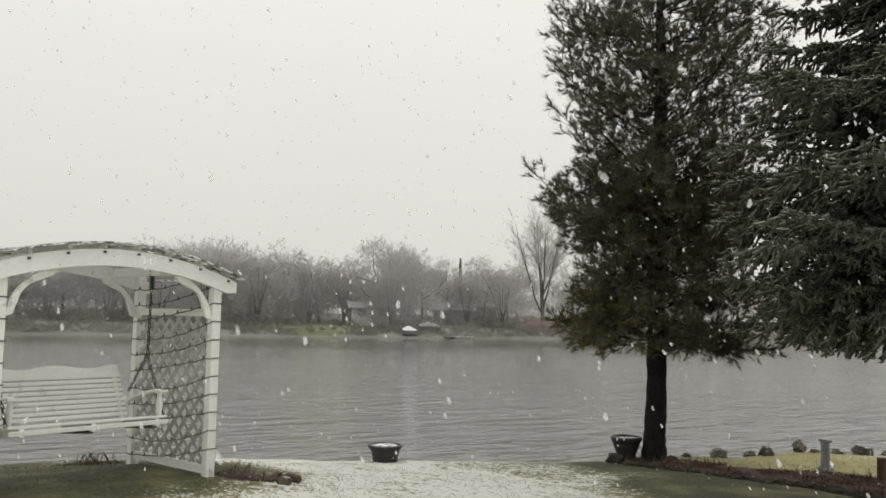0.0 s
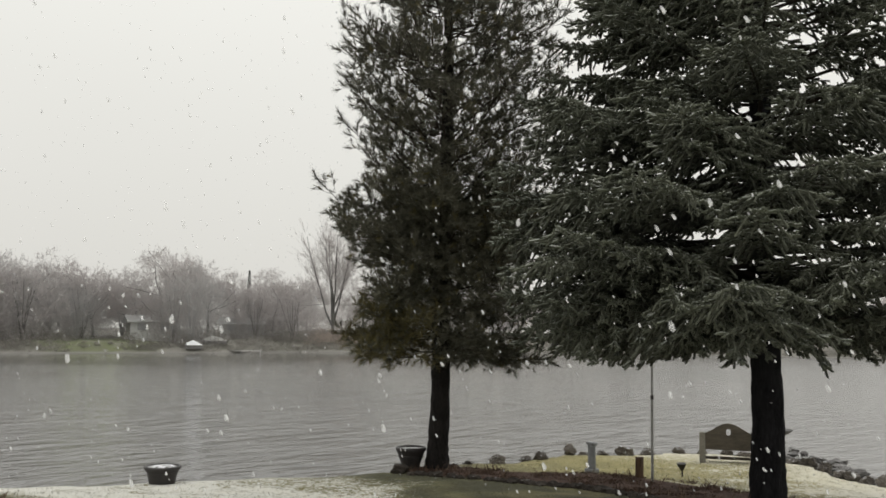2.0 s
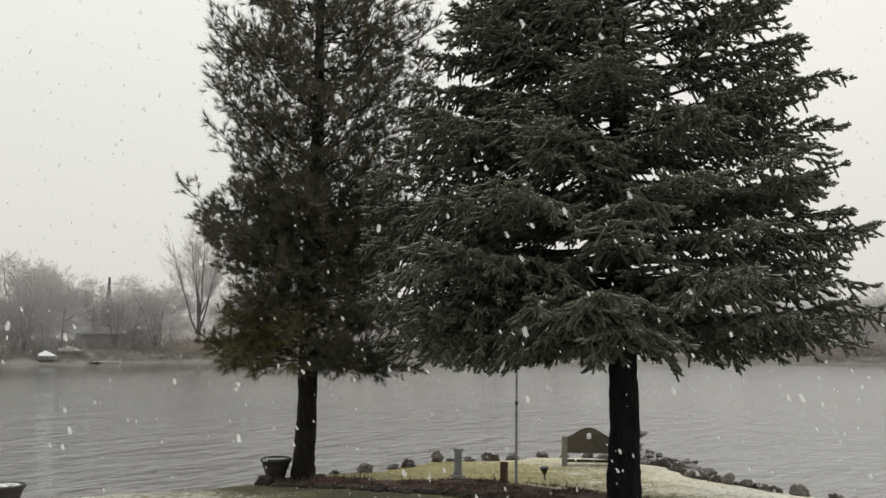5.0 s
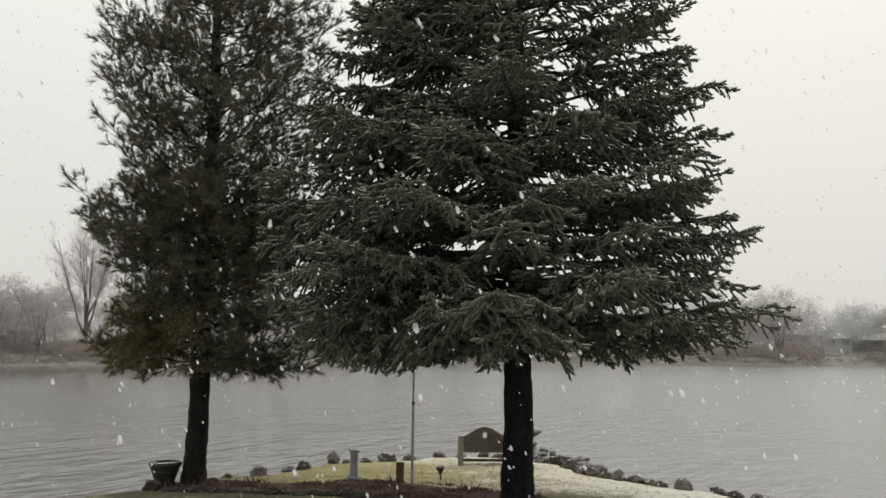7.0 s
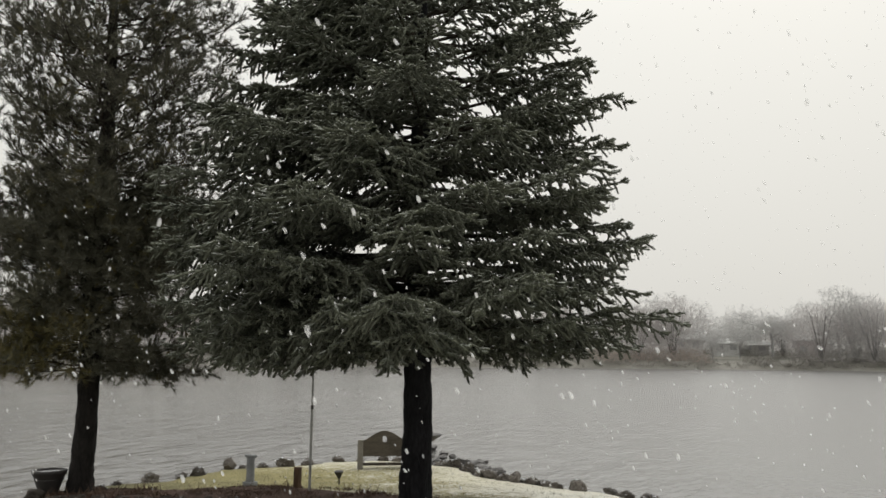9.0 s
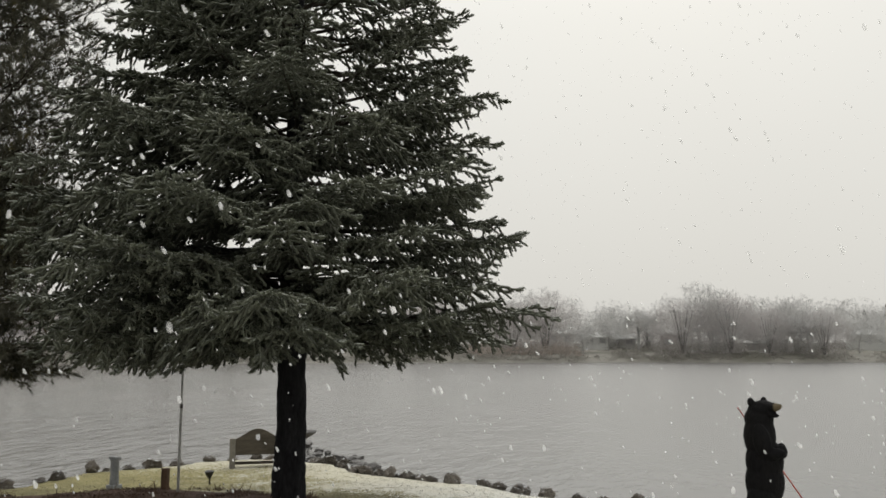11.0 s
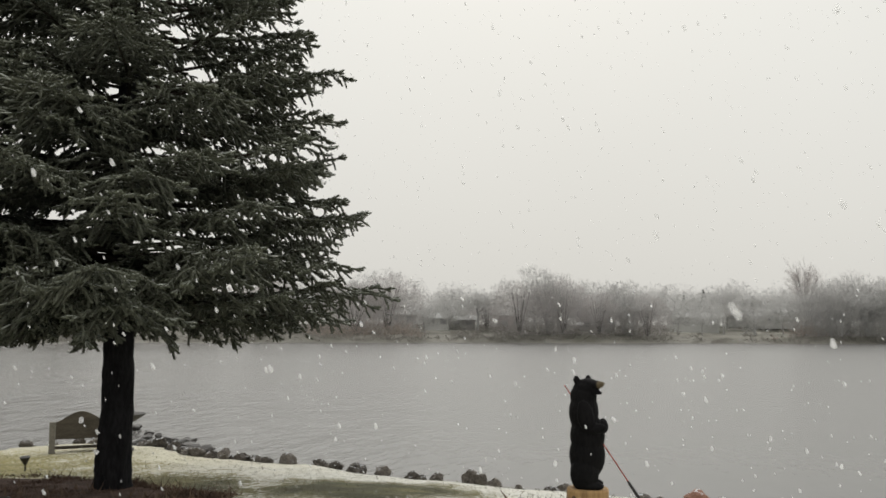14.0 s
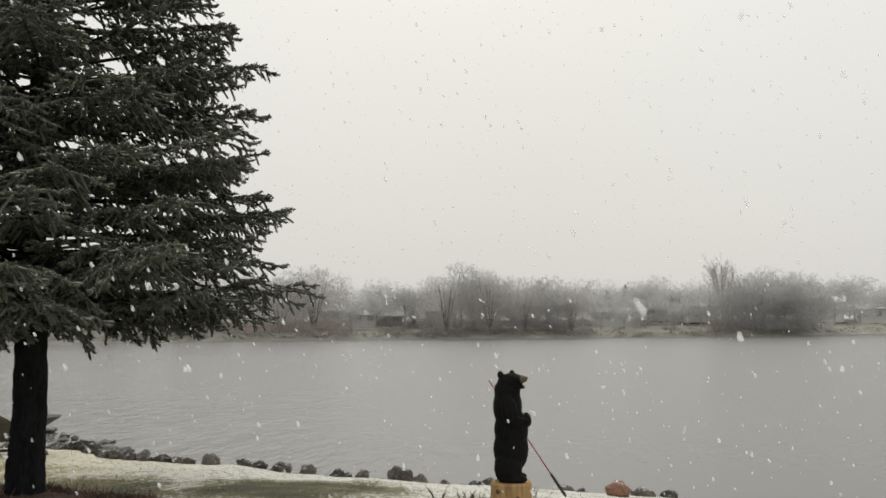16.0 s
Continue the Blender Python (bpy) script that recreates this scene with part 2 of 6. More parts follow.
def needles(name, dark, light, tip):
    """Needle foliage: colour wanders from clump to clump and pales on faces that look up, for frost and for top light
    put into the colour.
    """
    m = material(name, dark, light, 1.3, 9, 0.65, 0)
    n, l = m.node_tree.nodes, m.node_tree.links
    b = n["Principled BSDF"]
    src = b.inputs["Base Color"].links[0].from_socket
    geo = n.new("ShaderNodeNewGeometry")
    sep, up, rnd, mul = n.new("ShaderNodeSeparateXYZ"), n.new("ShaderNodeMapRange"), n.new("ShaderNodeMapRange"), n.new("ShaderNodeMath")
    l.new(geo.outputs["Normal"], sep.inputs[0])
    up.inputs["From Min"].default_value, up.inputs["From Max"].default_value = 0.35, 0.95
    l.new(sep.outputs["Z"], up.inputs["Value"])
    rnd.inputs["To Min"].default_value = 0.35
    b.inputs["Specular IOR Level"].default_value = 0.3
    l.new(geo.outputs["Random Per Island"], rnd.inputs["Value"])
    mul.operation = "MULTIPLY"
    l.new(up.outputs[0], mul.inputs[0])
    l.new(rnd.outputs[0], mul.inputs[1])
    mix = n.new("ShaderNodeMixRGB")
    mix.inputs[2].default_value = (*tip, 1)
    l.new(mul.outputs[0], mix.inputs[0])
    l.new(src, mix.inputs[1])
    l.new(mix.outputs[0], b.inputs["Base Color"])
    return m


for m in (SPRUCE_BARK, PINE_BARK, TWIG, ROCK, EDGING, BED_SOIL):
    m.node_tree.nodes["Principled BSDF"].inputs["Specular IOR Level"].default_value = 0.18
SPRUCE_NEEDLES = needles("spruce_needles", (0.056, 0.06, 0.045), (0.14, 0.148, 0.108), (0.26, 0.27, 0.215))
# paler up-facing tips: caught snow plus top light put into the colour
SPRUCE_FROST_LIT = needles("spruce_needles_frost_lit", (0.048, 0.053, 0.038), (0.13, 0.14, 0.099), (0.46, 0.475, 0.425))
PINE_NEEDLES = needles("pine_needles", (0.05, 0.049, 0.034), (0.108, 0.104, 0.071), (0.2, 0.192, 0.145))
OLIVE_NEEDLES = needles("pine_needles_olive", (0.06, 0.05, 0.018), (0.14, 0.118, 0.045), (0.18, 0.16, 0.075))

# falling flakes
def flake_material(name, clear):
    """Loose snow: part of the light passes straight through."""
    m = bpy.data.materials.new(name)
    m.use_nodes = True
    n, l = m.node_tree.nodes, m.node_tree.links
    b = n["Principled BSDF"]
    b.inputs["Base Color"].default_value, b.inputs["Roughness"].default_value = (0.95, 0.95, 0.95, 1), 0.9
    back, white, void, both = n.new("ShaderNodeBsdfTranslucent"), n.new("ShaderNodeMixShader"), n.new("ShaderNodeBsdfTransparent"), n.new("ShaderNodeMixShader")
    back.inputs["Color"].default_value = (0.96, 0.96, 0.96, 1)
    white.inputs[0].default_value, both.inputs[0].default_value = 0.5, clear
    for one, two, mix in ((b, back, white), (white, void, both)):
        l.new(one.outputs[0], mix.inputs[1])
        l.new(two.outputs[0], mix.inputs[2])
    l.new(both.outputs[0], n["Material Output"].inputs["Surface"])
    return m


FLAKE_NEAR, FLAKE_MIDDLE, FLAKE_FAR = flake_material("large_snow_flake", 0.86), flake_material("loose_snow_flake", 0.7), flake_material("snow_flake", 0.58)


def lake_material():
    m = bpy.data.materials.new("lake_water")
    m.use_nodes = True
    n, l = m.node_tree.nodes, m.node_tree.links
    b = n["Principled BSDF"]
    b.inputs["Base Color"].default_value = (0.142, 0.14, 0.135, 1)
    b.inputs["Roughness"].default_value, b.inputs["IOR"].default_value = 0.22, 1.33
    geo = n.new("ShaderNodeNewGeometry")
    heights = []
    for sx, sy, turn, sc, amp in ((0.36, 1.0, 34, 1.7, 0.62), (0.4, 1.0, 22, 3.8, 0.34), (0.4, 1.0, 46, 0.5, 0.7)):
        mp, tx, mu = n.new("ShaderNodeMapping"), n.new("ShaderNodeTexNoise"), n.new("ShaderNodeMath")
        mp.vector_type = "TEXTURE"
        mp.inputs["Rotation"].default_value, mp.inputs["Scale"].default_value = (0, 0, radians(turn)), (1 / sx, 1 / sy, 1)
        tx.inputs["Scale"].default_value, tx.inputs["Detail"].default_value = sc, 3
        mu.operation, mu.inputs[1].default_value = "MULTIPLY", amp
        l.new(geo.outputs["Position"], mp.inputs["Vector"])
        l.new(mp.outputs[0], tx.inputs["Vector"])
        l.new(tx.outputs["Fac"], mu.inputs[0])
        heights.append(mu)
    a1, a2 = n.new("ShaderNodeMath"), n.new("ShaderNodeMath")
    l.new(heights[0].outputs[0], a1.inputs[0])
    l.new(heights[1].outputs[0], a1.inputs[1])
    l.new(a1.outputs[0], a2.inputs[0])
    l.new(heights[2].outputs[0], a2.inputs[1])
    # calm and ruffled stretches
    pt, pm = n.new("ShaderNodeTexNoise"), n.new("ShaderNodeMapRange")
    pt.inputs["Scale"].default_value, pt.inputs["Detail"].default_value = 0.035, 3
    pm.inputs["From Min"].default_value, pm.inputs["From Max"].default_value = 0.35, 0.65
    pm.inputs["To Min"].default_value, pm.inputs["To Max"].default_value = 0.35, 1.0
    l.new(geo.outputs["Position"], pt.inputs["Vector"])
    l.new(pt.outputs["Fac"], pm.inputs["Value"])
    # ripples ease by bearing from the camera, fitted to its view of the east
    sp, at2, by_bearing, both = n.new("ShaderNodeSeparateXYZ"), n.new("ShaderNodeMath"), n.new("ShaderNodeMapRange"), n.new("ShaderNodeMath")
    at2.operation, both.operation = "ARCTAN2", "MULTIPLY"
    l.new(geo.outputs["Position"], sp.inputs[0])
    l.new(sp.outputs["X"], at2.inputs[0])
    l.new(sp.outputs["Y"], at2.inputs[1])
    by_bearing.inputs["From Min"].default_value, by_bearing.inputs["From Max"].default_value = 0.6, 1.05
    by_bearing.inputs["To Min"].default_value, by_bearing.inputs["To Max"].default_value = 1.25, 0.16
    l.new(at2.outputs[0], by_bearing.inputs["Value"])
    l.new(by_bearing.outputs[0], both.inputs[0])
    l.new(pm.outputs[0], both.inputs[1])
    gloss = n.new("ShaderNodeMapRange")
    gloss.inputs["From Min"].default_value, gloss.inputs["From Max"].default_value = 0.3, 0.9
    gloss.inputs["To Min"].default_value, gloss.inputs["To Max"].default_value = 0.04, 0.27
    l.new(at2.outputs[0], gloss.inputs["Value"])
    l.new(gloss.outputs[0], b.inputs["Roughness"])
    bp = n.new("ShaderNodeBump")
    bp.inputs["Distance"].default_value = 0.3
    # ripples also fade far to the west, fitted to the view of reflections there
    away, reach_in, west_in, calm, still = n.new("ShaderNodeVectorMath"), n.new("ShaderNodeMapRange"), n.new("ShaderNodeMapRange"), n.new("ShaderNodeMath"), n.new("ShaderNodeMath")
    away.operation = "LENGTH"
    l.new(geo.outputs["Position"], away.inputs[0])
    for rng_node, lo, hi, to_lo, to_hi in ((reach_in, 45, 105, 0.0, 0.93), (west_in, 0.25, 0.6, 1.0, 0.0)):
        for key, v in (("From Min", lo), ("From Max", hi), ("To Min", to_lo), ("To Max", to_hi)):
            rng_node.inputs[key].default_value = v
    l.new(away.outputs["Value"], reach_in.inputs["Value"])
    l.new(at2.outputs[0], west_in.inputs["Value"])
    calm.operation = still.operation = "MULTIPLY"
    l.new(reach_in.outputs[0], calm.inputs[0])
    l.new(west_in.outputs[0], calm.inputs[1])
    turned = n.new("ShaderNodeMath")
    turned.operation, turned.inputs[0].default_value = "SUBTRACT", 1.0
    l.new(calm.outputs[0], turned.inputs[1])
    l.new(both.outputs[0], still.inputs[0])
    l.new(turned.outputs[0], still.inputs[1])
    l.new(still.outputs[0], bp.inputs["Strength"])
    l.new(a2.outputs[0], bp.inputs["Height"])
    l.new(bp.outputs[0], b.inputs["Normal"])
    return m


def ground_material():
    """Lawn under thin snow: grass shows green where trees keep the snow off, thin and pale elsewhere; bare lake bed and far lawns."""
    m = bpy.data.materials.new("lawn_and_snow")
    m.use_nodes = True
    n, l = m.node_tree.nodes, m.node_tree.links
    b = n["Principled BSDF"]
    b.inputs["Roughness"].default_value = 0.9
    geo, sep = n.new("ShaderNodeNewGeometry"), n.new("ShaderNodeSeparateXYZ")
    l.new(geo.outputs["Position"], sep.inputs[0])

    def noise_tex(scale, detail=4):
        t = n.new("ShaderNodeTexNoise")
        t.inputs["Scale"].default_value, t.inputs["Detail"].default_value = scale, detail
        l.new(geo.outputs["Position"], t.inputs["Vector"])
        return t.outputs["Fac"]

    def span(value, lo, hi, to_lo=0.0, to_hi=1.0):
        r = n.new("ShaderNodeMapRange")
        for key, v in (("From Min", lo), ("From Max", hi), ("To Min", to_lo), ("To Max", to_hi)):
            r.inputs[key].default_value = v
        l.new(value, r.inputs["Value"])
        return r.outputs[0]

    def calc(op, a, c, d=None):
        k = n.new("ShaderNodeMath")
        k.operation = op
        for i, v in enumerate((a, c, d)):
            if v is None:
                continue
            if isinstance(v, (int, float)):
                k.inputs[i].default_value = v
            else:
                l.new(v, k.inputs[i])
        return k.outputs[0]

    def blend(fac, one, two):
        k = n.new("ShaderNodeMixRGB")
        if isinstance(fac, (int, float)):
            k.inputs[0].default_value = fac
        else:
            l.new(fac, k.inputs[0])
        for i, v in ((1, one), (2, two)):
            if isinstance(v, tuple):
                k.inputs[i].default_value = (*v, 1)
            else:
                l.new(v, k.inputs[i])
        return k.outputs[0]

    def near_point(x, y, r0, r1):
        """1 within r0 of the point, 0 beyond r1."""
        v, dx = n.new("ShaderNodeVectorMath"), n.new("ShaderNodeCombineXYZ")
        v.operation = "DISTANCE"
        l.new(sep.outputs["X"], dx.inputs[0])
        l.new(sep.outputs["Y"], dx.inputs[1])
        l.new(dx.outputs[0], v.inputs[0])
        v.inputs[1].default_value = (x, y, 0)
        return span(v.outputs["Value"], r0, r1, 1.0, 0.0)

    mid, fine, tiny = noise_tex(1.4), noise_tex(9), noise_tex(30, 8)
    grass = blend(span(mid, 0.35, 0.65), (0.024, 0.026, 0.009), (0.058, 0.056, 0.019))
    grass = blend(span(tiny, 0.4, 0.7), grass, (0.085, 0.08, 0.032))
    point = calc("ADD", near_point(8.8, 14.8, 2.4, 6.0), span(mid, 0.3, 0.7, -0.3, 0.3))
    straw = blend(span(tiny, 0.3, 0.7), (0.2, 0.176, 0.06), (0.4, 0.352, 0.16))
    grass = blend(point, grass, straw)
    # where the snow is kept off
    bare = calc("MAXIMUM", near_point(*SPRUCE_AT, 0.9, 2.3), near_point(*PINE_AT, 1.2, 2.7))
    bare = calc("MAXIMUM", bare, near_point(-4.5, 8.7, 2.2, 3.3))
    bare = calc("MAXIMUM", bare, near_point(-5.8, 11.8, 2.0, 3.0))
    bare = calc("MAXIMUM", bare, near_point(8.7, 7.2, 0.6, 2.0))
    # bare grass here also puts the shade beneath the spruce into the colour
    bare = calc("MAXIMUM", bare, near_point(4.3, 11.2, 1.4, 2.8))
    bare = calc("MAXIMUM", bare, calc("MULTIPLY", near_point(5.0, 14.5, 2.0, 5.6), 0.86))
    bare = calc("MAXIMUM", bare, calc("MULTIPLY", near_point(8.9, 4.3, 0.3, 1.6), 0.55))
    cover = calc("SUBTRACT", span(mid, 0.25, 0.65, 0.42, 0.9), bare)
    cover = calc("ADD", cover, span(fine, 0.3, 0.7, -0.36, 0.36))
    snow = span(calc("ADD", cover, span(tiny, 0.25, 0.75, -0.62, 0.62)), 0.22, 0.62)
    # less snow left on bare ground, darkening it like that shade
    snow = calc("MULTIPLY", snow, span(bare, 0.5, 0.95, 1.0, 0.12))
    white = blend(span(point, 0.0, 1.0, 0.0, 0.6), (0.67, 0.66, 0.605), (0.6, 0.555, 0.39))
    near = blend(snow, blend(0.55, grass, straw), white)
    near = blend(span(bare, 0.25, 0.75), near, blend(snow, grass, (0.67, 0.66, 0.605)))
    dist = n.new("ShaderNodeVectorMath")
    dist.operation = "LENGTH"
    l.new(geo.outputs["Position"], dist.inputs[0])
    far_mix = blend(span(noise_tex(0.07), 0.4, 0.6), (0.13, 0.125, 0.1), (0.26, 0.25, 0.22))
    lawn_x, lawn_y = 140 * math.sin(radians(-8.2)), 140 * math.cos(radians(-8.2))
    far_mix = blend(calc("MULTIPLY", near_point(lawn_x, lawn_y, 8, 12), span(noise_tex(0.5), 0.3, 0.6, 0.3, 1.0)), far_mix, (0.15, 0.165, 0.085))
    for az, away, r0, r1 in ((54.0, 184, 5, 9), (64.4, 187, 5, 9), (70.6, 192, 7, 12), (74.4, 195, 7, 12), (84.6, 224, 8, 14), (87.6, 240, 8, 14)):
        patch = near_point(away * math.sin(radians(az)), away * math.cos(radians(az)), r0, r1)
        far_mix = blend(calc("MULTIPLY", patch, span(noise_tex(0.4), 0.3, 0.6, 0.5, 1.0)), far_mix, (0.36, 0.345, 0.3))
    col = blend(span(dist.outputs["Value"], 40, 60), near, far_mix)
    below = span(sep.outputs["Z"], 0.02, 0.3, 1.0, 0.0)
    col = blend(below, col, blend(span(dist.outputs["Value"], 40, 60), (0.07, 0.06, 0.05), (0.2, 0.19, 0.175)))
    l.new(col, b.inputs["Base Color"])
    bp = n.new("ShaderNodeBump")
    bp.inputs["Strength"].default_value, bp.inputs["Distance"].default_value = 0.7, 0.05
    l.new(calc("ADD", fine, tiny), bp.inputs["Height"])
    l.new(bp.outputs[0], b.inputs["Normal"])
    return m


# ---- building helpers ----
def mesh_object(name, verts, faces, mat, parent=None, label=""):
    me = bpy.data.meshes.new(name)
    me.from_pydata([tuple(v) for v in verts], [], [tuple(f) for f in faces])
    me.materials.append(mat)
    ob = new(name, me)
    ob.parent = parent
    if label:
        ob["label"] = label
    return ob


def soup(name, verts, tris, mat, parent=None, label=""):
    """A large triangle mesh from arrays."""
    me = bpy.data.meshes.new(name)
    verts, tris = np.asarray(verts, np.float32), np.asarray(tris, np.int32)
    me.vertices.add(len(verts))
    me.vertices.foreach_set("co", verts.ravel())
    me.loops.add(tris.size)
    me.loops.foreach_set("vertex_index", tris.ravel())
    me.polygons.add(len(tris))
    me.polygons.foreach_set("loop_start", np.arange(0, tris.size, 3, dtype=np.int32))
    me.update(calc_edges=True)
    me.materials.append(mat)
    ob = new(name, me)
    ob.parent = parent
    if label:
        ob["label"] = label
    return ob


def part(name, bm, mat, parent, label="", smooth=False):
    me = bpy.data.meshes.new(name)
    bm.normal_update()
    bm.to_mesh(me)
    bm.free()
    me.materials.append(mat)
    if smooth:
        for p in me.polygons:
            p.use_smooth = True
    ob = new(name, me)
    ob.parent = parent
    if label:
        ob["label"] = label
    return ob


def empty(name, m, label, category, group="", kind=""):
    ob = new(name)
    ob.matrix_world = m
    return tagged(ob, label, category, group, kind)


def box(bm, size, at=(0, 0, 0), turn=None, bevel=0.0):
    """A box of that size about its middle, put into bm; turn: a rotation matrix."""
    m = Matrix.Translation(at) @ (turn if turn else Matrix()) @ Matrix.Diagonal((*size, 1))
    made = bmesh.ops.create_cube(bm, size=1, matrix=m)
    if bevel:
        edges = list({e for v in made["verts"] for e in v.link_edges})
        bmesh.ops.bevel(bm, geom=edges, offset=bevel, segments=1, affect="EDGES")
    return bm


def bar(bm, a, b, w, h, bevel=0.0):
    """A rectangular bar from a to b."""
    a, b = Vector(a), Vector(b)
    d = b - a
    turn = d.to_track_quat("X", "Z").to_matrix().to_4x4()
    return box(bm, (d.length, w, h), (a + b) / 2, turn, bevel)


def tube(points, radii, sides=8, cap=True):
    """Vertices and faces of a tapering tube along points."""
    verts, faces = [], []
    pts = [Vector(p) for p in points]
    for i, p in enumerate(pts):
        d = (pts[min(i + 1, len(pts) - 1)] - pts[max(i - 1, 0)]).normalized()
        ref = Vector((0, 0, 1)) if abs(d.z) < 0.9 else Vector((1, 0, 0))
        u = d.cross(ref).normalized()
        v = d.cross(u)
        for k in range(sides):
            a = 2 * math.pi * k / sides
            verts.append(p + (u * math.cos(a) + v * math.sin(a)) * radii[i])
    for i in range(len(pts) - 1):
        for k in range(sides):
            k2 = (k + 1) % sides
            faces.append((i * sides + k, i * sides + k2, (i + 1) * sides + k2, (i + 1) * sides + k))
    if cap:
        faces.append(tuple(range(sides))[::-1])
        faces.append(tuple((len(pts) - 1) * sides + k for k in range(sides)))
    return verts, faces


def tube_bm(points, radii, sides=8):
    bm = bmesh.new()
    vs, fs = tube(points, radii, sides)
    made = [bm.verts.new(v) for v in vs]
    for f in fs:
        bm.faces.new([made[i] for i in f])
    return bm


def lathe(profile, sides=24, wobble=0.0):
    """A turned body from (radius, height) pairs."""
    bm = bmesh.new()
    rings = []
    for r, z in profile:
        rings.append([bm.verts.new((r * math.cos(2 * math.pi * k / sides), r * math.sin(2 * math.pi * k / sides), z)) for k in range(sides)])
    for a, b in zip(rings, rings[1:]):
        for k in range(sides):
            bm.faces.new((a[k], a[(k + 1) % sides], b[(k + 1) % sides], b[k]))
    bm.faces.new(rings[0][::-1])
    bm.faces.new(rings[-1])
    return bm


# ---- ground and lake ----
SPRUCE_AT, PINE_AT = (6.75, 9.75), (3.44, 14.0)


def between(table, a):
    """Smooth reading of a table of (angle, value) pairs."""
    if a <= table[0][0]:
        return table[0][1]
    for (a0, v0), (a1, v1) in zip(table, table[1:]):
        if a <= a1:
            s = (a - a0) / (a1 - a0)
            s = s * s * (3 - 2 * s)
            return v0 + (v1 - v0) * s
    return table[-1][1]


# distance of the near bank's brow and of the far waterline, by bearing in degrees
NEAR_SHORE = ((-180, 60), (-100, 40), (-60, 17), (-25, 13.6), (-10, 13.2), (6, 13.4), (12, 14.4), (15, 15.6), (18, 16.3), (20.5, 17.1), (22.5, 17.9), (25, 18.4), (27, 19.1), (29.4, 20.0), (32, 19.9), (36.85, 18.9), (38.85, 17.6), (40.85, 17.1), (45.85, 16.7), (50.85, 15.4), (53.85, 14.9), (60.85, 14.2), (72.85, 13.4), (90.85, 13.0), (120, 22), (150, 40), (180, 60))
FAR_SHORE = ((-180, 500), (-60, 150), (-25, 124), (-3, 134), (6, 148), (15, 160), (45, 163), (61, 168), (77, 182), (88, 226), (120, 300), (180, 500))
# how much the lawn dips towards the brow
SHORE_DIP = ((12, 0), (34, 0.0), (40, 0.12), (45, 0.25), (50, 0.33), (60, 0.4), (75, 0.42), (110, 0.4))


def land(x, y):
    d = math.hypot(x, y)
    az = math.degrees(math.atan2(x, y))
    z = EYE - 1.5 - 0.05 * min(d, 30) + 0.45 * math.exp(-((x + 3.2) ** 2 + (y - 8.2) ** 2) / (2 * 2.2 ** 2))
    z += 0.05 * (noise.noise((x * 0.5, y * 0.5, 3.1))) + 0.015 * noise.noise((x * 2.1, y * 2.1, 7.7))
    over = d - between(NEAR_SHORE, az)
    z -= between(SHORE_DIP, az) * min(max((over + 5) / 5, 0), 1) ** 1.5
    if over > 0:
        z -= min(over / 1.3, 1.0) ** 1.3 * 1.9
        z = max(z, -1.4)
    far = d - between(FAR_SHORE, az)
    if far > -12:
        up = -1.4 + min(max((far + 12) / 12, 0), 1) * 1.45
        if far > 0:
            up += 1.0 * min(far / 3, 1) + 3.2 * (1 - math.exp(-far / 40)) + 0.5 * noise.noise((x * 0.03, y * 0.03, 0))
        z = up
    return z


def build_ground():
    rings = list(np.arange(0.5, 6, 0.75)) + list(np.arange(6, 24, 0.22)) + list(np.arange(24, 110, 8)) + list(np.arange(110, 260, 2.2)) + [270, 300, 350, 450, 700, 1200, 2500]
    angles = [radians(a) for a in itertools.chain(np.arange(-180, -70, 10), np.arange(-70, 110, 0.8), np.arange(110, 180, 10))]
    verts, faces = [(0, 0, land(0, 0))], []
    for r in rings:
        for a in angles:
            x, y = r * math.sin(a), r * math.cos(a)
            verts.append((x, y, land(x, y)))
    k = len(angles)
    for j in range(k):
        faces.append((0, 1 + (j + 1) % k, 1 + j))
    for i in range(len(rings) - 1):
        for j in range(k):
            a, b = 1 + i * k + j, 1 + i * k + (j + 1) % k
            faces.append((a, b, b + k, a + k))
    ob = mesh_object("ground", verts, faces, ground_material())
    for p in ob.data.polygons:
        p.use_smooth = True
    return tagged(ob, "lawn thinly covered with fresh snow sloping to a lake", "ground", kind="structure")


build_ground()
water = mesh_object("water", [(600 * math.cos(a), 600 * math.sin(a), 0) for a in (radians(d) for d in range(0, 360, 6))], [tuple(range(60))], lake_material())
tagged(water, "grey rippled lake under an overcast snowy sky", "lake", kind="structure")


# ---- conifers ----
def frames_along(dirs, roll):
    """Rotation matrices whose x axis follows dirs."""
    d = dirs / np.linalg.norm(dirs, axis=1, keepdims=True)
    ref = np.where(np.abs(d[:, 2:3]) < 0.95, np.array([[0, 0, 1.0]]), np.array([[1.0, 0, 0]]))
    u = np.cross(ref, d)
    u /= np.linalg.norm(u, axis=1, keepdims=True)
    v = np.cross(d, u)
    c, s = np.cos(roll)[:, None], np.sin(roll)[:, None]
    return np.stack([d, u * c + v * s, v * c - u * s], 2)


def scatter(template_v, template_t, at, dirs, size, rng):
    """Copies of a small triangle mesh at many places, joined."""
    r = frames_along(dirs, rng.uniform(0, 6.28, len(at)))
    v = np.einsum("nij,kj->nki", r, template_v) * size[:, None, None] + at[:, None, :]
    t = template_t[None] + (np.arange(len(at)) * len(template_v))[:, None, None]
    return v.reshape(-1, 3), t.reshape(-1, 3)


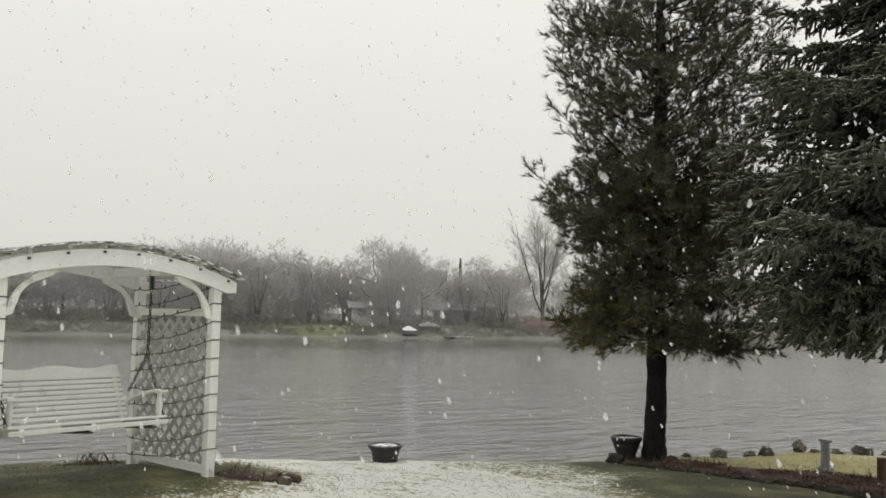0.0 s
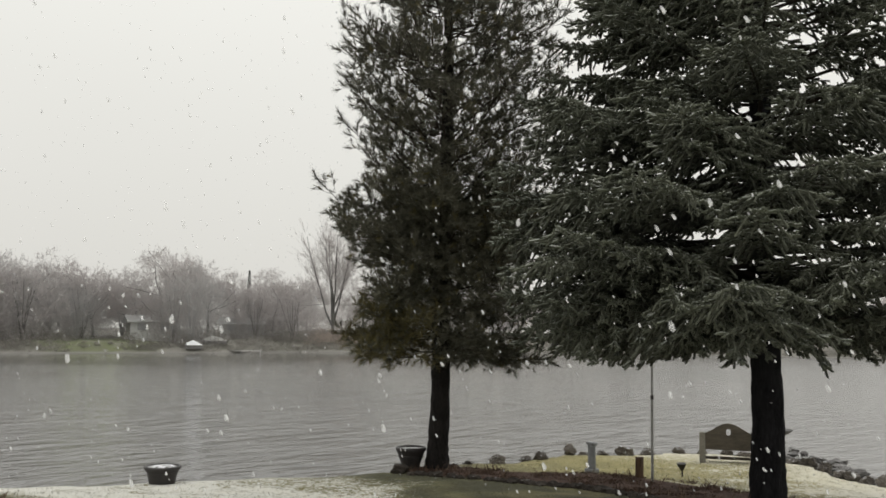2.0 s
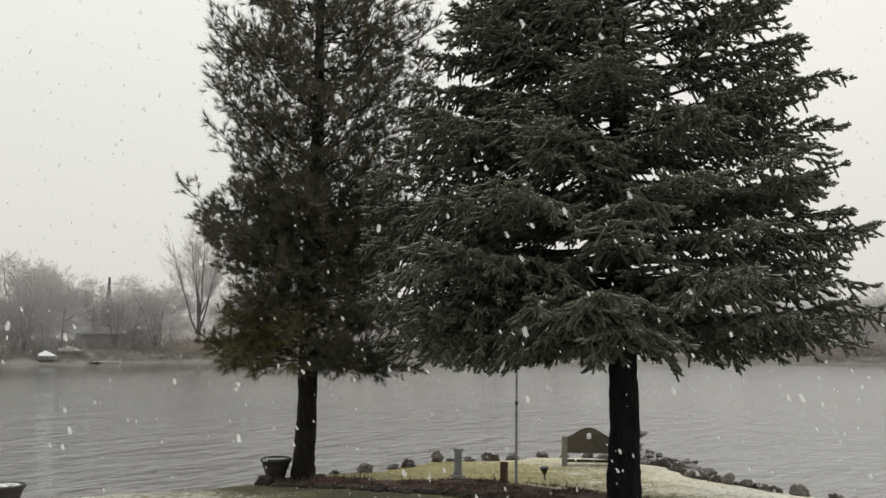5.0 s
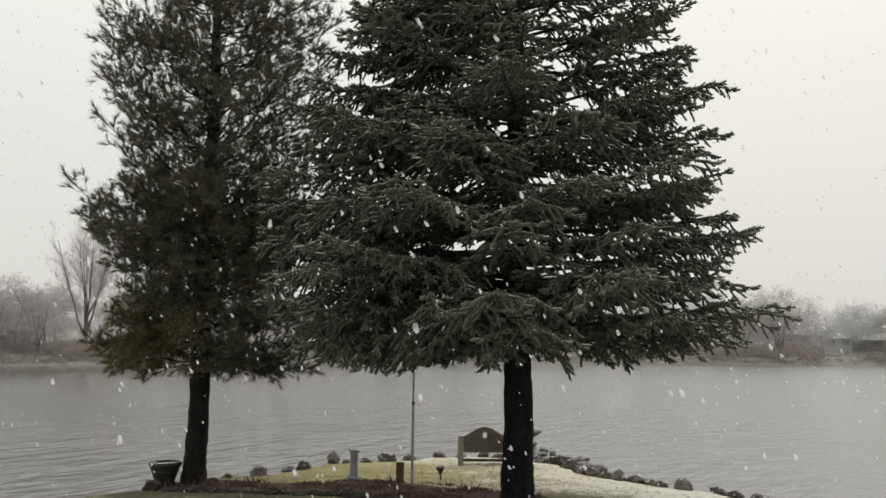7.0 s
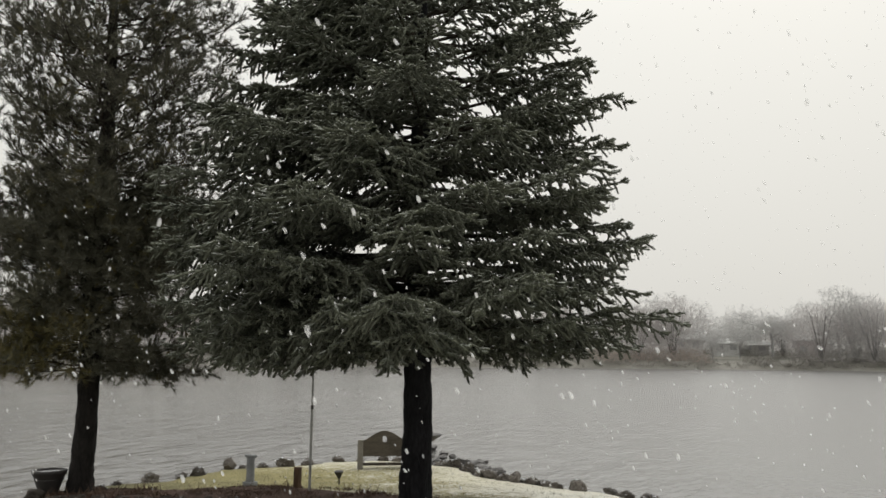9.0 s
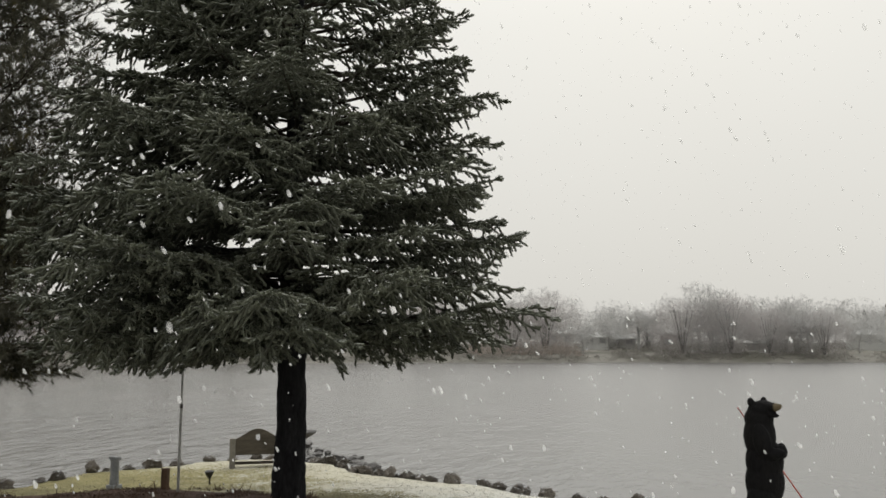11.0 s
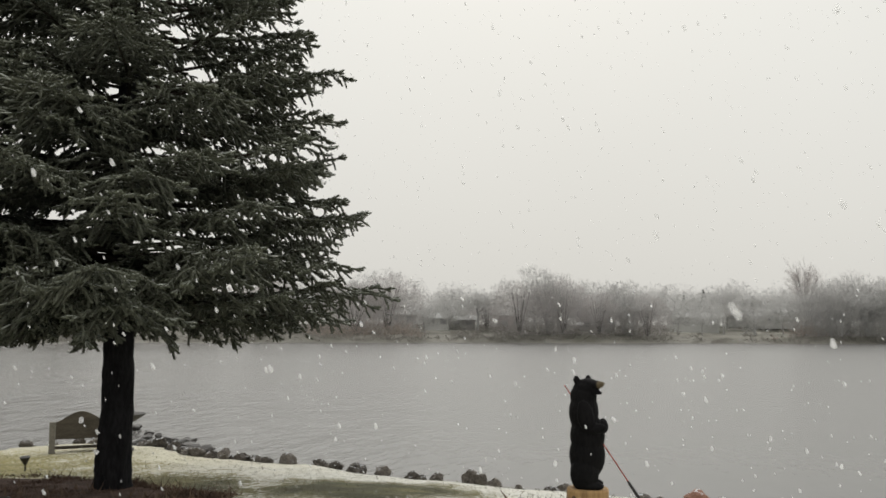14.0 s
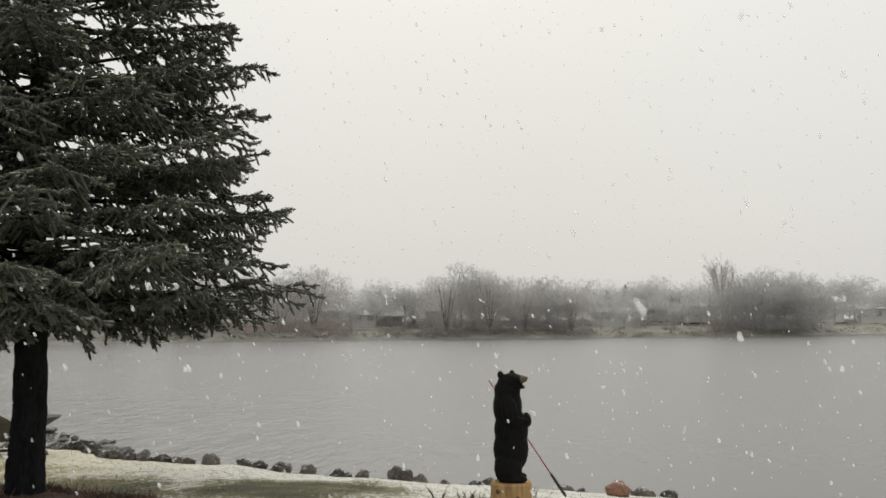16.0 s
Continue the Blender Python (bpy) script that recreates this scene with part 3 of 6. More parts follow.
def shoot_template(needle_count, needle, width, lean, core, rng):
    """A shoot along x, one long: a thin spindle set round with flat needles."""
    v, t = [(0, 0, 0), (1.0, 0, 0)], []
    for x in (0.14, 0.84):
        for k in range(3):
            a = k * math.pi * 2 / 3 + x
            v.append((x, core * math.cos(a), core * math.sin(a)))
    for k in range(3):
        k2 = (k + 1) % 3
        t += [(0, 2 + k2, 2 + k), (2 + k, 2 + k2, 5 + k2), (2 + k, 5 + k2, 5 + k), (1, 5 + k, 5 + k2)]
    for i in range(needle_count):
        s = (i + 0.5) / needle_count
        a = i * 2.4 + rng.uniform(-0.3, 0.3)
        out = np.array([0, math.cos(a), math.sin(a)])
        side = np.array([0, -math.sin(a), math.cos(a)])
        base = np.array([s * 0.97, 0, 0]) + out * core * 0.4
        tip = base + out * needle * rng.uniform(0.8, 1.15) * (1 - 0.2 * s) + np.array([lean * needle, 0, 0])
        k = len(v)
        v += [base - side * width, base + side * width + np.array([width, 0, 0]), tip]
        t.append((k, k + 1, k + 2))
    return np.array(v, float), np.array(t)


def bough_curve(base, yaw, length, rise, sag, lift, n=9):
    """Points out along a bough that leaves the trunk at some rise, sags and lifts again at its tip."""
    pts = []
    for i in range(n):
        s = i / (n - 1)
        out = length * s
        z = length * (rise * s - sag * s * (1 - s) * 2 + lift * s ** 3)
        w = 0.06 * length * math.sin(3 * s + yaw * 5)
        pts.append((base[0] + out * math.cos(yaw) - w * s * math.sin(yaw), base[1] + out * math.sin(yaw) + w * s * math.cos(yaw), base[2] + z))
    return np.array(pts)


def along(pts, s):
    f = s * (len(pts) - 1)
    i = min(int(f), len(pts) - 2)
    return pts[i] + (pts[i + 1] - pts[i]) * (f - i), pts[i + 1] - pts[i]


def trunk_mesh(name, height, r0, mat, parent, rng, lean=(0, 0)):
    pts, rad = [], []
    n = 90
    for i in range(n):
        s = (i / (n - 1)) ** 1.5
        h = s * height
        pts.append((lean[0] * h + 0.02 * math.sin(h * 1.3), lean[1] * h + 0.02 * math.cos(h * 1.7), h - 0.15))
        rad.append(r0 * (1 - s) ** 0.85 + 0.012 + r0 * 0.45 * math.exp(-h / 0.22))
    vs, fs = tube(pts, rad, 30)
    out = []
    for i, v in enumerate(vs):
        c = Vector(pts[min(i // 30, n - 1)])
        d = Vector(v) - c
        q = Vector(v)
        bark = 0.15 * noise.noise(Vector((q.x * 11, q.y * 11, q.z * 3.5))) + 0.1 * noise.noise(Vector((q.x * 26, q.y * 26, q.z * 13)))
        out.append(c + d * (1 + bark))
    vs = out
    ob = mesh_object(name, vs, fs, mat, parent)
    for p in ob.data.polygons:
        p.use_smooth = True
    return pts


def add_tube(store, pts, r0, r1, sides=4):
    vs, fs = tube(pts, [r0 + (r1 - r0) * i / (len(pts) - 1) for i in range(len(pts))], sides, False)
    k = store["n"]
    store["v"] += [tuple(v) for v in vs]
    for a, b, c, d in fs:
        store["t"] += [(a + k, b + k, c + k), (a + k, c + k, d + k)]
    store["n"] += len(vs)


def by_side(yaw, height, left, one, other):
    """Crown radius between two profiles: one towards the bearing left, the other away from it."""
    u = 0.5 + 0.5 * math.cos(yaw - left)
    return between(one, height) * u + between(other, height) * (1 - u)


def one_bough(pts, r0, r1, parent):
    vs, fs = tube(pts, [r0 + (r1 - r0) * i / (len(pts) - 1) for i in range(len(pts))], 5, True)
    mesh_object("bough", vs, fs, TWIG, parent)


def build_spruce():
    rng = np.random.default_rng(5)
    x0, y0 = SPRUCE_AT
    z0 = land(x0, y0)
    tree = empty("spruce_tree", pose(x0, y0, z0), "large dark blue-green spruce with drooping frosted boughs and bare lower trunk", "tree")
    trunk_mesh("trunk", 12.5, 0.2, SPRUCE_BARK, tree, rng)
    east = math.atan2(-0.57, 0.82)
    west, south = east + math.pi, math.atan2(-y0, -x0)
    # crown radius by the height of the bough's tip, towards the pine and away from it
    west_r = ((2.0, 3.3), (3.2, 3.65), (4.0, 3.6), (5.1, 3.1), (6.2, 2.55), (7.5, 2.3), (9, 1.7), (12.4, 0.2))
    east_r = ((2.0, 2.7), (3.0, 2.95), (4.0, 2.9), (5.2, 2.6), (6.2, 2.4), (7.5, 2.0), (9, 1.6), (12.4, 0.2))
    boughs = []
    # boughs stand in whorls, one above the other, with dark gaps between
    whorls = [2.48 + 0.46 * i for i in range(12)] + [8.1 + 0.6 * i for i in range(7)]
    for tier, h in enumerate(whorls):
        count = 8 if h < 8 else 6
        for k in range(count + 6):
            yaw = 2 * math.pi * (k + 0.5 * (tier % 2)) / count + rng.uniform(-0.3, 0.3)
            if k >= count:
                yaw = west + rng.normal(0.2, 0.8) if k % 2 else rng.uniform(0, 2 * math.pi)
                if h > 4.6 and math.cos(yaw - east) > 0.1:
                    continue
            tip = h + 0.16 * math.sin(2 * yaw + 1.7 * tier) + rng.uniform(-0.12, 0.12)
            length = by_side(yaw, tip, west, west_r, east_r) * (rng.uniform(0.86, 1.0) if k < count else rng.uniform(0.55, 0.95))
            rise = rng.normal(0.01 + 0.035 * min(h - 2.4, 5), 0.03)
            boughs.append((tip - rise * length, yaw, length, rise, rng.uniform(0.0, 0.06), rng.uniform(-0.03, 0.05), 1.05))
    # long boughs that stand out of the crown: reach, height of the tip, rise, turn from due east of the trunk
    for reach, tip, rise, turn in ((3.78, 2.66, 0.04, 0.05), (3.1, 2.62, 0.0, -0.35), (3.0, 2.5, 0.0, 0.5), (3.42, 3.64, 0.17, -0.08), (3.1, 3.35, 0.12, 0.3), (3.1, 3.1, 0.1, -0.5), (2.98, 4.45, 0.16, 0.06), (2.75, 4.15, 0.14, -0.35), (2.86, 5.76, 0.2, 0.04), (2.5, 5.95, 0.24, -0.2), (2.6, 5.3, 0.18, 0.35), (2.4, 6.9, 0.3, 0.1), (2.1, 6.6, 0.28, -0.3)):
        reach -= 0.34 if tip < 5 else 0.16
        boughs.append((tip - rise * reach, east + turn, reach, rise - 0.03, 0.08 if tip < 3 else 0.03, 0.03, 1.25))
    # and those that lean out over the lawn, whose tops show
    for reach, tip, rise, turn in ((3.0, 2.72, 0.04, 0.0), (3.0, 3.0, 0.06, 0.45), (2.9, 3.15, 0.08, -0.5), (2.8, 3.7, 0.1, 0.12), (2.7, 4.3, 0.12, -0.3), (2.6, 4.7, 0.14, 0.4), (2.3, 5.5, 0.2, 0.05), (2.1, 6.2, 0.25, -0.35), (3.4, 3.5, 0.1, -1.2), (3.4, 2.75, 0.03, -1.0), (3.4, 4.1, 0.12, -1.35), (3.3, 3.1, 0.06, -0.8), (3.2, 3.8, 0.1, -0.7), (2.9, 4.9, 0.14, -1.0), (2.6, 5.7, 0.16, -1.3), (2.5, 6.3, 0.2, -1.5), (2.7, 5.3, 0.14, -1.8), (2.5, 6.0, 0.18, -2.0), (2.4, 6.8, 0.22, -1.7), (2.6, 6.5, 0.2, -2.3)):
        boughs.append((tip - rise * reach, south + turn, reach, rise + 0.02, 0.0, -0.05, 1.2))
    # the low skirt, full towards the pine
    for k in range(24):
        yaw = west + 1.6 - 3.0 * k / 23 + rng.uniform(-0.1, 0.1)
        tip = 2.3 + 0.15 * (k % 4)
        length = by_side(yaw, tip, west, west_r, east_r) * rng.uniform(0.6, 0.95)
        boughs.append((tip - 0.02 * length, yaw, length, 0.02, 0.02, 0.0, 1.25))
    # colour sets the lit, snowy tops apart from the shaded shoots below
    shaded, frosted = ([], [], []), ([], [], [])

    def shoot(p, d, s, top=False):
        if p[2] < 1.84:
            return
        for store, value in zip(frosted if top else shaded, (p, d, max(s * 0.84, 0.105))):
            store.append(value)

    up = np.array([0, 0, 1.0])
    for h, yaw, length, rise, sag, lift, wide in boughs:
        pts = bough_curve((0, 0, h), yaw, length, rise, sag, lift)
        one_bough(pts, 0.012 + 0.009 * length, 0.006, tree)
        full = h < 7.6
        count = max(6, int(length / ((0.122 if math.cos(yaw - south) > -0.5 else 0.18) if full else 0.2)))
        swell = rng.uniform(0, 6.28)
        hang = rng.uniform(0.22, 0.55) if h > 2.6 else rng.uniform(0.35, 0.6)
        start = 0.08 if h < 2.9 else 0.24
        for i in range(count):
            s = start + (1 - start) * (i + 0.5) / count
            if start < s < 0.42 and start > 0.1 and rng.random() < 0.4:
                continue
            p, d = along(pts, s)
            d = d / np.linalg.norm(d)
            side = np.cross(d, up)
            side /= np.linalg.norm(side)
            side *= 1 if i % 2 else -1
            # side branches swell and shrink along the bough, so that it breaks into plates, and hang like a fringe
            plate = 0.8 + 0.3 * math.sin(swell + s * length * 4.5)
            reach = (0.2 + 0.2 * length * (1 - s) ** 0.4 * min(1, s * 1.8)) * plate * wide * rng.uniform(0.8, 1.2)
            droop = hang * rng.uniform(0.6, 1.4) * (1 if s < 0.85 else 0.6) * wide
            way = side * rng.uniform(0.7, 1.0) + d * 0.62 + up * rng.uniform(-0.02, 0.16)
            n = max(1, round(reach / 0.108))
            prev = p
            for q in range(n):
                u = (q + 1) / n
                here = p + way * reach * u - up * (droop * reach * u * u)
                step = here - prev
                ln = np.linalg.norm(step) + 1e-6
                fwd = step / ln
                shoot(prev, fwd + rng.normal(0, 0.05, 3), ln * 1.25, s > 0.45 and q < 2)
                off = np.cross(fwd, up)
                for fork in (1, -1):
                    if rng.random() < 0.9:
                        shoot(prev + step * rng.random(), fwd * rng.uniform(0.7, 1.0) + off * fork * rng.uniform(0.5, 0.9) + up * rng.uniform(-0.35, 0.1), rng.uniform(0.13, 0.19), s > 0.5 and u < 0.7 and rng.random() < 0.5)
                if rng.random() < (0.4 if h < 2.75 else 0.3 if wide < 1.2 else 0.6):
                    drop = fwd * 0.8 - up * rng.uniform(0.6, 1.3) + off * rng.normal(0, 0.25)
                    shoot(prev, drop, 0.17)
                    shoot(prev + drop / np.linalg.norm(drop) * 0.11, drop + off * rng.normal(0, 0.4), rng.uniform(0.13, 0.19))
                prev = here
            for k in (-0.5, 0.0, 0.5):
                shoot(prev, fwd + np.cross(fwd, up) * k + up * rng.uniform(0.05, 0.5), rng.uniform(0.14, 0.19), s > 0.6 or droop < 0.35)
            shoot(p, d * 0.9 + up * rng.uniform(0.1, 0.5) + side * rng.normal(0, 0.35), rng.uniform(0.13, 0.18), True)
            shoot(p, d * 1.0 + side * rng.normal(0, 0.1), 0.16, True)
        p, d = along(pts, 1.0)
        d = d / np.linalg.norm(d)
        for a, ln in ((-0.9, 0.17), (0, 0.2), (0.9, 0.17), (-0.4, 0.18), (0.45, 0.17)):
            shoot(p - d * 0.03, d + np.cross(d, up) * a + up * rng.uniform(0.0, 0.25), ln, True)
    tv, tt = shoot_template(8, 0.21, 0.068, 0.45, 0.122, np.random.default_rng(2))
    for (a, b, c), mat, label in ((shaded, SPRUCE_NEEDLES, "dark blue-green spruce needles"), (frosted, SPRUCE_FROST_LIT, "spruce shoots, tops paled for caught snow and top light")):
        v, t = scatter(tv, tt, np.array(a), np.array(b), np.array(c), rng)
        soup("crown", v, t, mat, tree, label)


def build_pine():
    rng = np.random.default_rng(11)
    x0, y0 = PINE_AT
    z0 = land(x0, y0)
    tree = empty("pine_tree", pose(x0, y0, z0), "tall dark pine with open upturned needle tufts by the lake", "tree")
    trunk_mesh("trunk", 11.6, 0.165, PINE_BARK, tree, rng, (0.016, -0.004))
    left = math.atan2(0.25, -0.97)
    # crown radius by the height of the limb's tip
    left_r = ((1.9, 1.5), (2.3, 1.6), (2.9, 1.3), (3.4, 1.45), (4.0, 1.85), (4.5, 1.65), (4.9, 1.2), (5.6, 1.65), (6.5, 1.9), (7.1, 1.8), (8.1, 1.58), (9.5, 1.1), (11.6, 0.2))
    right_r = ((1.9, 1.4), (3.0, 1.7), (4.0, 2.0), (5.5, 2.35), (6.7, 2.5), (7.7, 2.35), (9, 1.5), (11.6, 0.2))
    limbs = []
    tip_h, k = 2.0, 0
    while tip_h < 11.3:
        for j in range(10):
            yaw = 2.399963 * k + rng.uniform(-0.3, 0.3)
            k += 1
            th = tip_h + rng.uniform(-0.2, 0.2)
            length = by_side(yaw, th, left, left_r, right_r) * (rng.uniform(0.85, 1.0) if j < 6 else rng.uniform(0.45, 0.8))
            rise = rng.uniform(-0.08, 0.1) if th < 2.9 else rng.uniform(0.05, 0.35) if th < 4.6 else rng.uniform(0.2, 0.7)
            limbs.append((th - rise * length, yaw, length, rise))
        tip_h += 0.36 if tip_h < 4.8 else 0.4
    limbs += [(3.35, left + 0.05, 2.1, 0.72), (3.5, left - 0.3, 1.9, 0.45), (3.3, left + 0.5, 1.8, 0.4), (2.25, left + 0.1, 1.6, 0.0), (2.15, left - 0.3, 1.5, 0.02), (3.3, left + math.pi - 0.2, 2.0, 0.6), (1.95, left + math.pi, 1.8, -0.06)]
    twigs = {"v": [], "t": [], "n": 0}
    tufts = {"dark": ([], [], []), "olive": ([], [], [])}
    up = np.array([0, 0, 1.0])

    def tuft(here, out, h, size):
        near_left = math.cos(math.atan2(here[1], here[0]) - left)
        which = "olive" if h < 2.75 and near_left > 0.0 and rng.random() < 0.6 or rng.random() < 0.04 else "dark"
        for store, value in zip(tufts[which], (here, out, size)):
            store.append(value)

    for h, yaw, length, rise in limbs:
        pts = bough_curve((0, 0, h), yaw, length, rise * 0.75, 0.03, rise * 0.25)
        pts[1:-1] += rng.normal(0, 0.022 * length, (len(pts) - 2, 3))
        one_bough(pts, 0.006 + 0.007 * length, 0.004, tree)
        tip = h + rise * length
        low = tip < 4.8
        count = max(6, int(length / (0.085 if low else 0.115)))
        for i in range(count):
            s = 0.22 + 0.78 * (i + 0.5) / count
            p, d = along(pts, s)
            d = d / np.linalg.norm(d)
            side = np.cross(d, up)
            side /= np.linalg.norm(side) + 1e-6
            # side twigs leave all round the limb and bend upwards
            a = i * 2.4 + rng.uniform(-0.5, 0.5)
            out = side * math.cos(a) + np.cross(side, d) * math.sin(a) * (0.4 if tip < 2.9 else 0.75)
            reach = (0.12 + 0.34 * length * (1 - s) ** 0.7) * rng.uniform(0.6, 1.2)
            way = out * 0.8 + d * 0.65 + up * (0.03 if tip < 2.9 else 0.14)
            way /= np.linalg.norm(way)
            bend = 0.1 if tip < 2.9 else 0.25
            mid, end = p + way * reach * 0.5, p + way * reach + up * bend * reach
            add_tube(twigs, [p, mid, end], 0.0045, 0.0025, 3)
            n = max(2, int(reach / (0.04 if low else 0.06)))
            for q in range(n):
                u = 0.22 + 0.78 * (q + 1) / n
                on = p + way * reach * u + up * bend * reach * u * u
                if u < 0.55 and rng.random() < (0.3 if low else 0.6):
                    continue
                spur = way * 0.7 + rng.normal(0, 0.65, 3) + up * (0.05 if tip < 2.9 else 0.25)
                spur /= np.linalg.norm(spur)
                here = on + spur * rng.uniform(0.02, 0.16)
                if not low:
                    add_tube(twigs, [on, here], 0.0022, 0.0018, 3)
                tuft(here, spur + up * (0.1 if tip < 2.9 else 0.25), tip, rng.uniform(0.95, 1.4))
            tuft(end, way + up * bend, tip, 1.2)
        p, d = along(pts, 1.0)
        d = d / np.linalg.norm(d)
        for q in range(5):
            tuft(p - d * 0.05 * q, d + rng.normal(0, 0.3, 3) + up * 0.4, tip, 1.15)
    soup("twig", twigs["v"], twigs["t"], TWIG, tree, "thin dark pine twigs")
    # a tuft: long needles fanned forward round a short twig
    tr = np.random.default_rng(4)
    v, t = [], []
    for i in range(16):
        a, spread = i * 2.4, 0.1 + 0.95 * ((i * 7) % 16) / 16
        out = np.array([0, math.cos(a), math.sin(a)])
        side = np.array([0, -math.sin(a), math.cos(a)])
        base = np.array([0.06 * i / 16 - 0.03, 0, 0])
        tip = base + (np.array([math.cos(spread), 0, 0]) + out * math.sin(spread)) * tr.uniform(0.085, 0.13)
        k = len(v)
        v += [base - side * 0.0042, base + side * 0.0042, tip]
        t.append((k, k + 1, k + 2))
    tv, tt = np.array(v), np.array(t)
    for which, mat, label in (("dark", PINE_NEEDLES, "dark green pine needle tufts"), ("olive", OLIVE_NEEDLES, "olive pine needle tufts low on the tree")):
        a, b, c = tufts[which]
        vv, ff = scatter(tv, tt, np.array(a), np.array(b), np.array(c), rng)
        soup("crown", vv, ff, mat, tree, label)


build_spruce()
build_pine()
# ---- arbour with swing ----
ARBOUR = pose(-3.36, 7.84, land(-3.0, 7.9) - 0.03, 0, 0, 49.5)


def build_arbour():
    arb = empty("arbour", ARBOUR, "white painted wooden garden arbour with arched roof and lattice sides", "arbour")
    w, dp = 1.02, 0.675
    post_at = {1: w, -1: w - 0.06}
    post = 0.09

    def arch_z(x):
        return 2.088 - 0.23 * (x / 1.2) ** 2

    for sx, sy in itertools.product((1, -1), (-1, 1)):
        part("post", box(bmesh.new(), (post, post, 2.0), (sx * post_at[sx], sy * dp, 0.9), bevel=0.006), WHITE_PAINT, arb)
        # curved corner brace
        bm = bmesh.new()
        n = 9
        inner, outer = [], []
        cx, cz, ro, ri = post_at[sx] - 0.345, 1.54, 0.305, 0.215
        for i in range(n):
            a = math.pi / 2 * i / (n - 1)
            chord = 1 - 0.6 * (1 - 1 / (math.cos(a) + math.sin(a)))
            outer.append([sx * (cx + ro * chord * math.cos(a)), cz + ro * chord * 1.08 * math.sin(a)])
            inner.append([sx * (cx + ri * math.cos(a)), cz + ri * 1.08 * math.sin(a)])
        # the ends run out along the post and the beam
        outer[0][1] -= 0.07
        inner[0][0], inner[0][1] = sx * (cx + ri + 0.03), cz - 0.05
        outer[-1][0] -= sx * 0.09
        inner[-1][0] -= sx * 0.07
        inner[-1][1] += 0.045
        rows = []
        for (ox, oz), (ix, iz) in zip(outer, inner):
            rows.append([bm.verts.new(p) for p in ((ox, sy * dp - 0.02, oz), (ox, sy * dp + 0.02, oz), (ix, sy * dp + 0.02, iz), (ix, sy * dp - 0.02, iz))])
        for a, b in zip(rows, rows[1:]):
            for k in range(4):
                bm.faces.new((a[k], a[(k + 1) % 4], b[(k + 1) % 4], b[k]))
        bm.faces.new(rows[0])
        bm.faces.new(rows[-1][::-1])
        bmesh.ops.recalc_face_normals(bm, faces=bm.faces)
        part("brace", bm, WHITE_PAINT, arb)
    for sy in (-1, 1):
        bm = bmesh.new()
        rows = []
        for i in range(25):
            x = -1.2 + 2.4 * i / 24
            z = arch_z(x)
            z -= 0.028
            hgt = 0.142 if abs(x) < 1.12 else 0.1
            y = sy * (dp + 0.065)
            rows.append([bm.verts.new(p) for p in ((x, y - 0.02, z - hgt), (x, y + 0.02, z - hgt), (x, y + 0.02, z), (x, y - 0.02, z))])
        for a, b in zip(rows, rows[1:]):
            for k in range(4):
                bm.faces.new((a[k], a[(k + 1) % 4], b[(k + 1) % 4], b[k]))
        bm.faces.new(rows[0])
        bm.faces.new(rows[-1][::-1])
        bmesh.ops.recalc_face_normals(bm, faces=bm.faces)
        beam = part("arched_beam", bm, WHITE_PAINT, arb)
        for i in range(8):
            x = -1.1 + 2.2 * i / 7
            part("bolt", box(bmesh.new(), (0.022, 0.016, 0.018), (x, sy * (dp + 0.093), arch_z(x) - 0.055)), CORD, beam, "dark bulb clip")
    for i in range(8):
        x = -1.1 + 2.2 * i / 7
        z = arch_z(x)
        part("purlin", bar(bmesh.new(), (x, -dp - 0.105, z + 0.0), (x, dp + 0.105, z + 0.0), 0.032, 0.04), LATTICE, arb)
    for j in range(14):
        y = -dp - 0.1 + (2 * dp + 0.2) * j / 13
        bm = bmesh.new()
        rows = []
        for i in range(19):
            x = -1.26 + 2.52 * i / 18
            z = arch_z(x) + 0.024 + 0.004 * math.sin(j * 3 + x * 4)
            rows.append([bm.verts.new(p) for p in ((x, y - 0.036, z), (x, y + 0.036, z), (x, y + 0.036, z + 0.012), (x, y - 0.036, z + 0.012))])
        for a, b in zip(rows, rows[1:]):
            for k in range(4):
                bm.faces.new((a[k], a[(k + 1) % 4], b[(k + 1) % 4], b[k]))
        bm.faces.new(rows[0])
        bm.faces.new(rows[-1][::-1])
        bmesh.ops.recalc_face_normals(bm, faces=bm.faces)
        part("roof_slat", bm, ROOF_SLAT, arb, "slat with caught snow, dark like the shadow gaps around it")
    # lattice sides
    for sx in (1, -1):
        x = sx * post_at[sx]
        z0, z1, y0, y1 = 0.08, 1.5, -dp + 0.045, dp - 0.045
        panel = part("lattice_frame", box(bmesh.new(), (0.035, y1 - y0, 0.07), (x, 0, z1 + 0.035)), WHITE_PAINT, arb)
        part("rail", box(bmesh.new(), (0.035, y1 - y0, 0.08), (x, 0, z0 - 0.02)), WHITE_PAINT, panel)
        step = 0.165
        for lay, slope in ((0.006, 1.0), (-0.006, -1.0)):
            k = -int((z1 - z0) / step) - 2
            while k * step < (y1 - y0) + 1.6:
                c = y0 + k * step
                pts = []
                # line y = c + slope' * (z - z0), clipped to the panel
                for z in np.linspace(z0, z1, 60):
                    y = c + (z - z0) if slope > 0 else (y1 + y0) - (c + (z - z0))
                    if y0 <= y <= y1:
                        pts.append((x + lay, y, z))
                k += 1
                if len(pts) > 3:
                    part("lattice_strip", bar(bmesh.new(), pts[0], pts[-1], 0.008, 0.042), LATTICE, panel)
        # a wound cord of small lights, sagging between the posts
        for i in range(11):
            z = 0.16 + 0.17 * i
            pts = []
            for q in range(13):
                s = q / 12
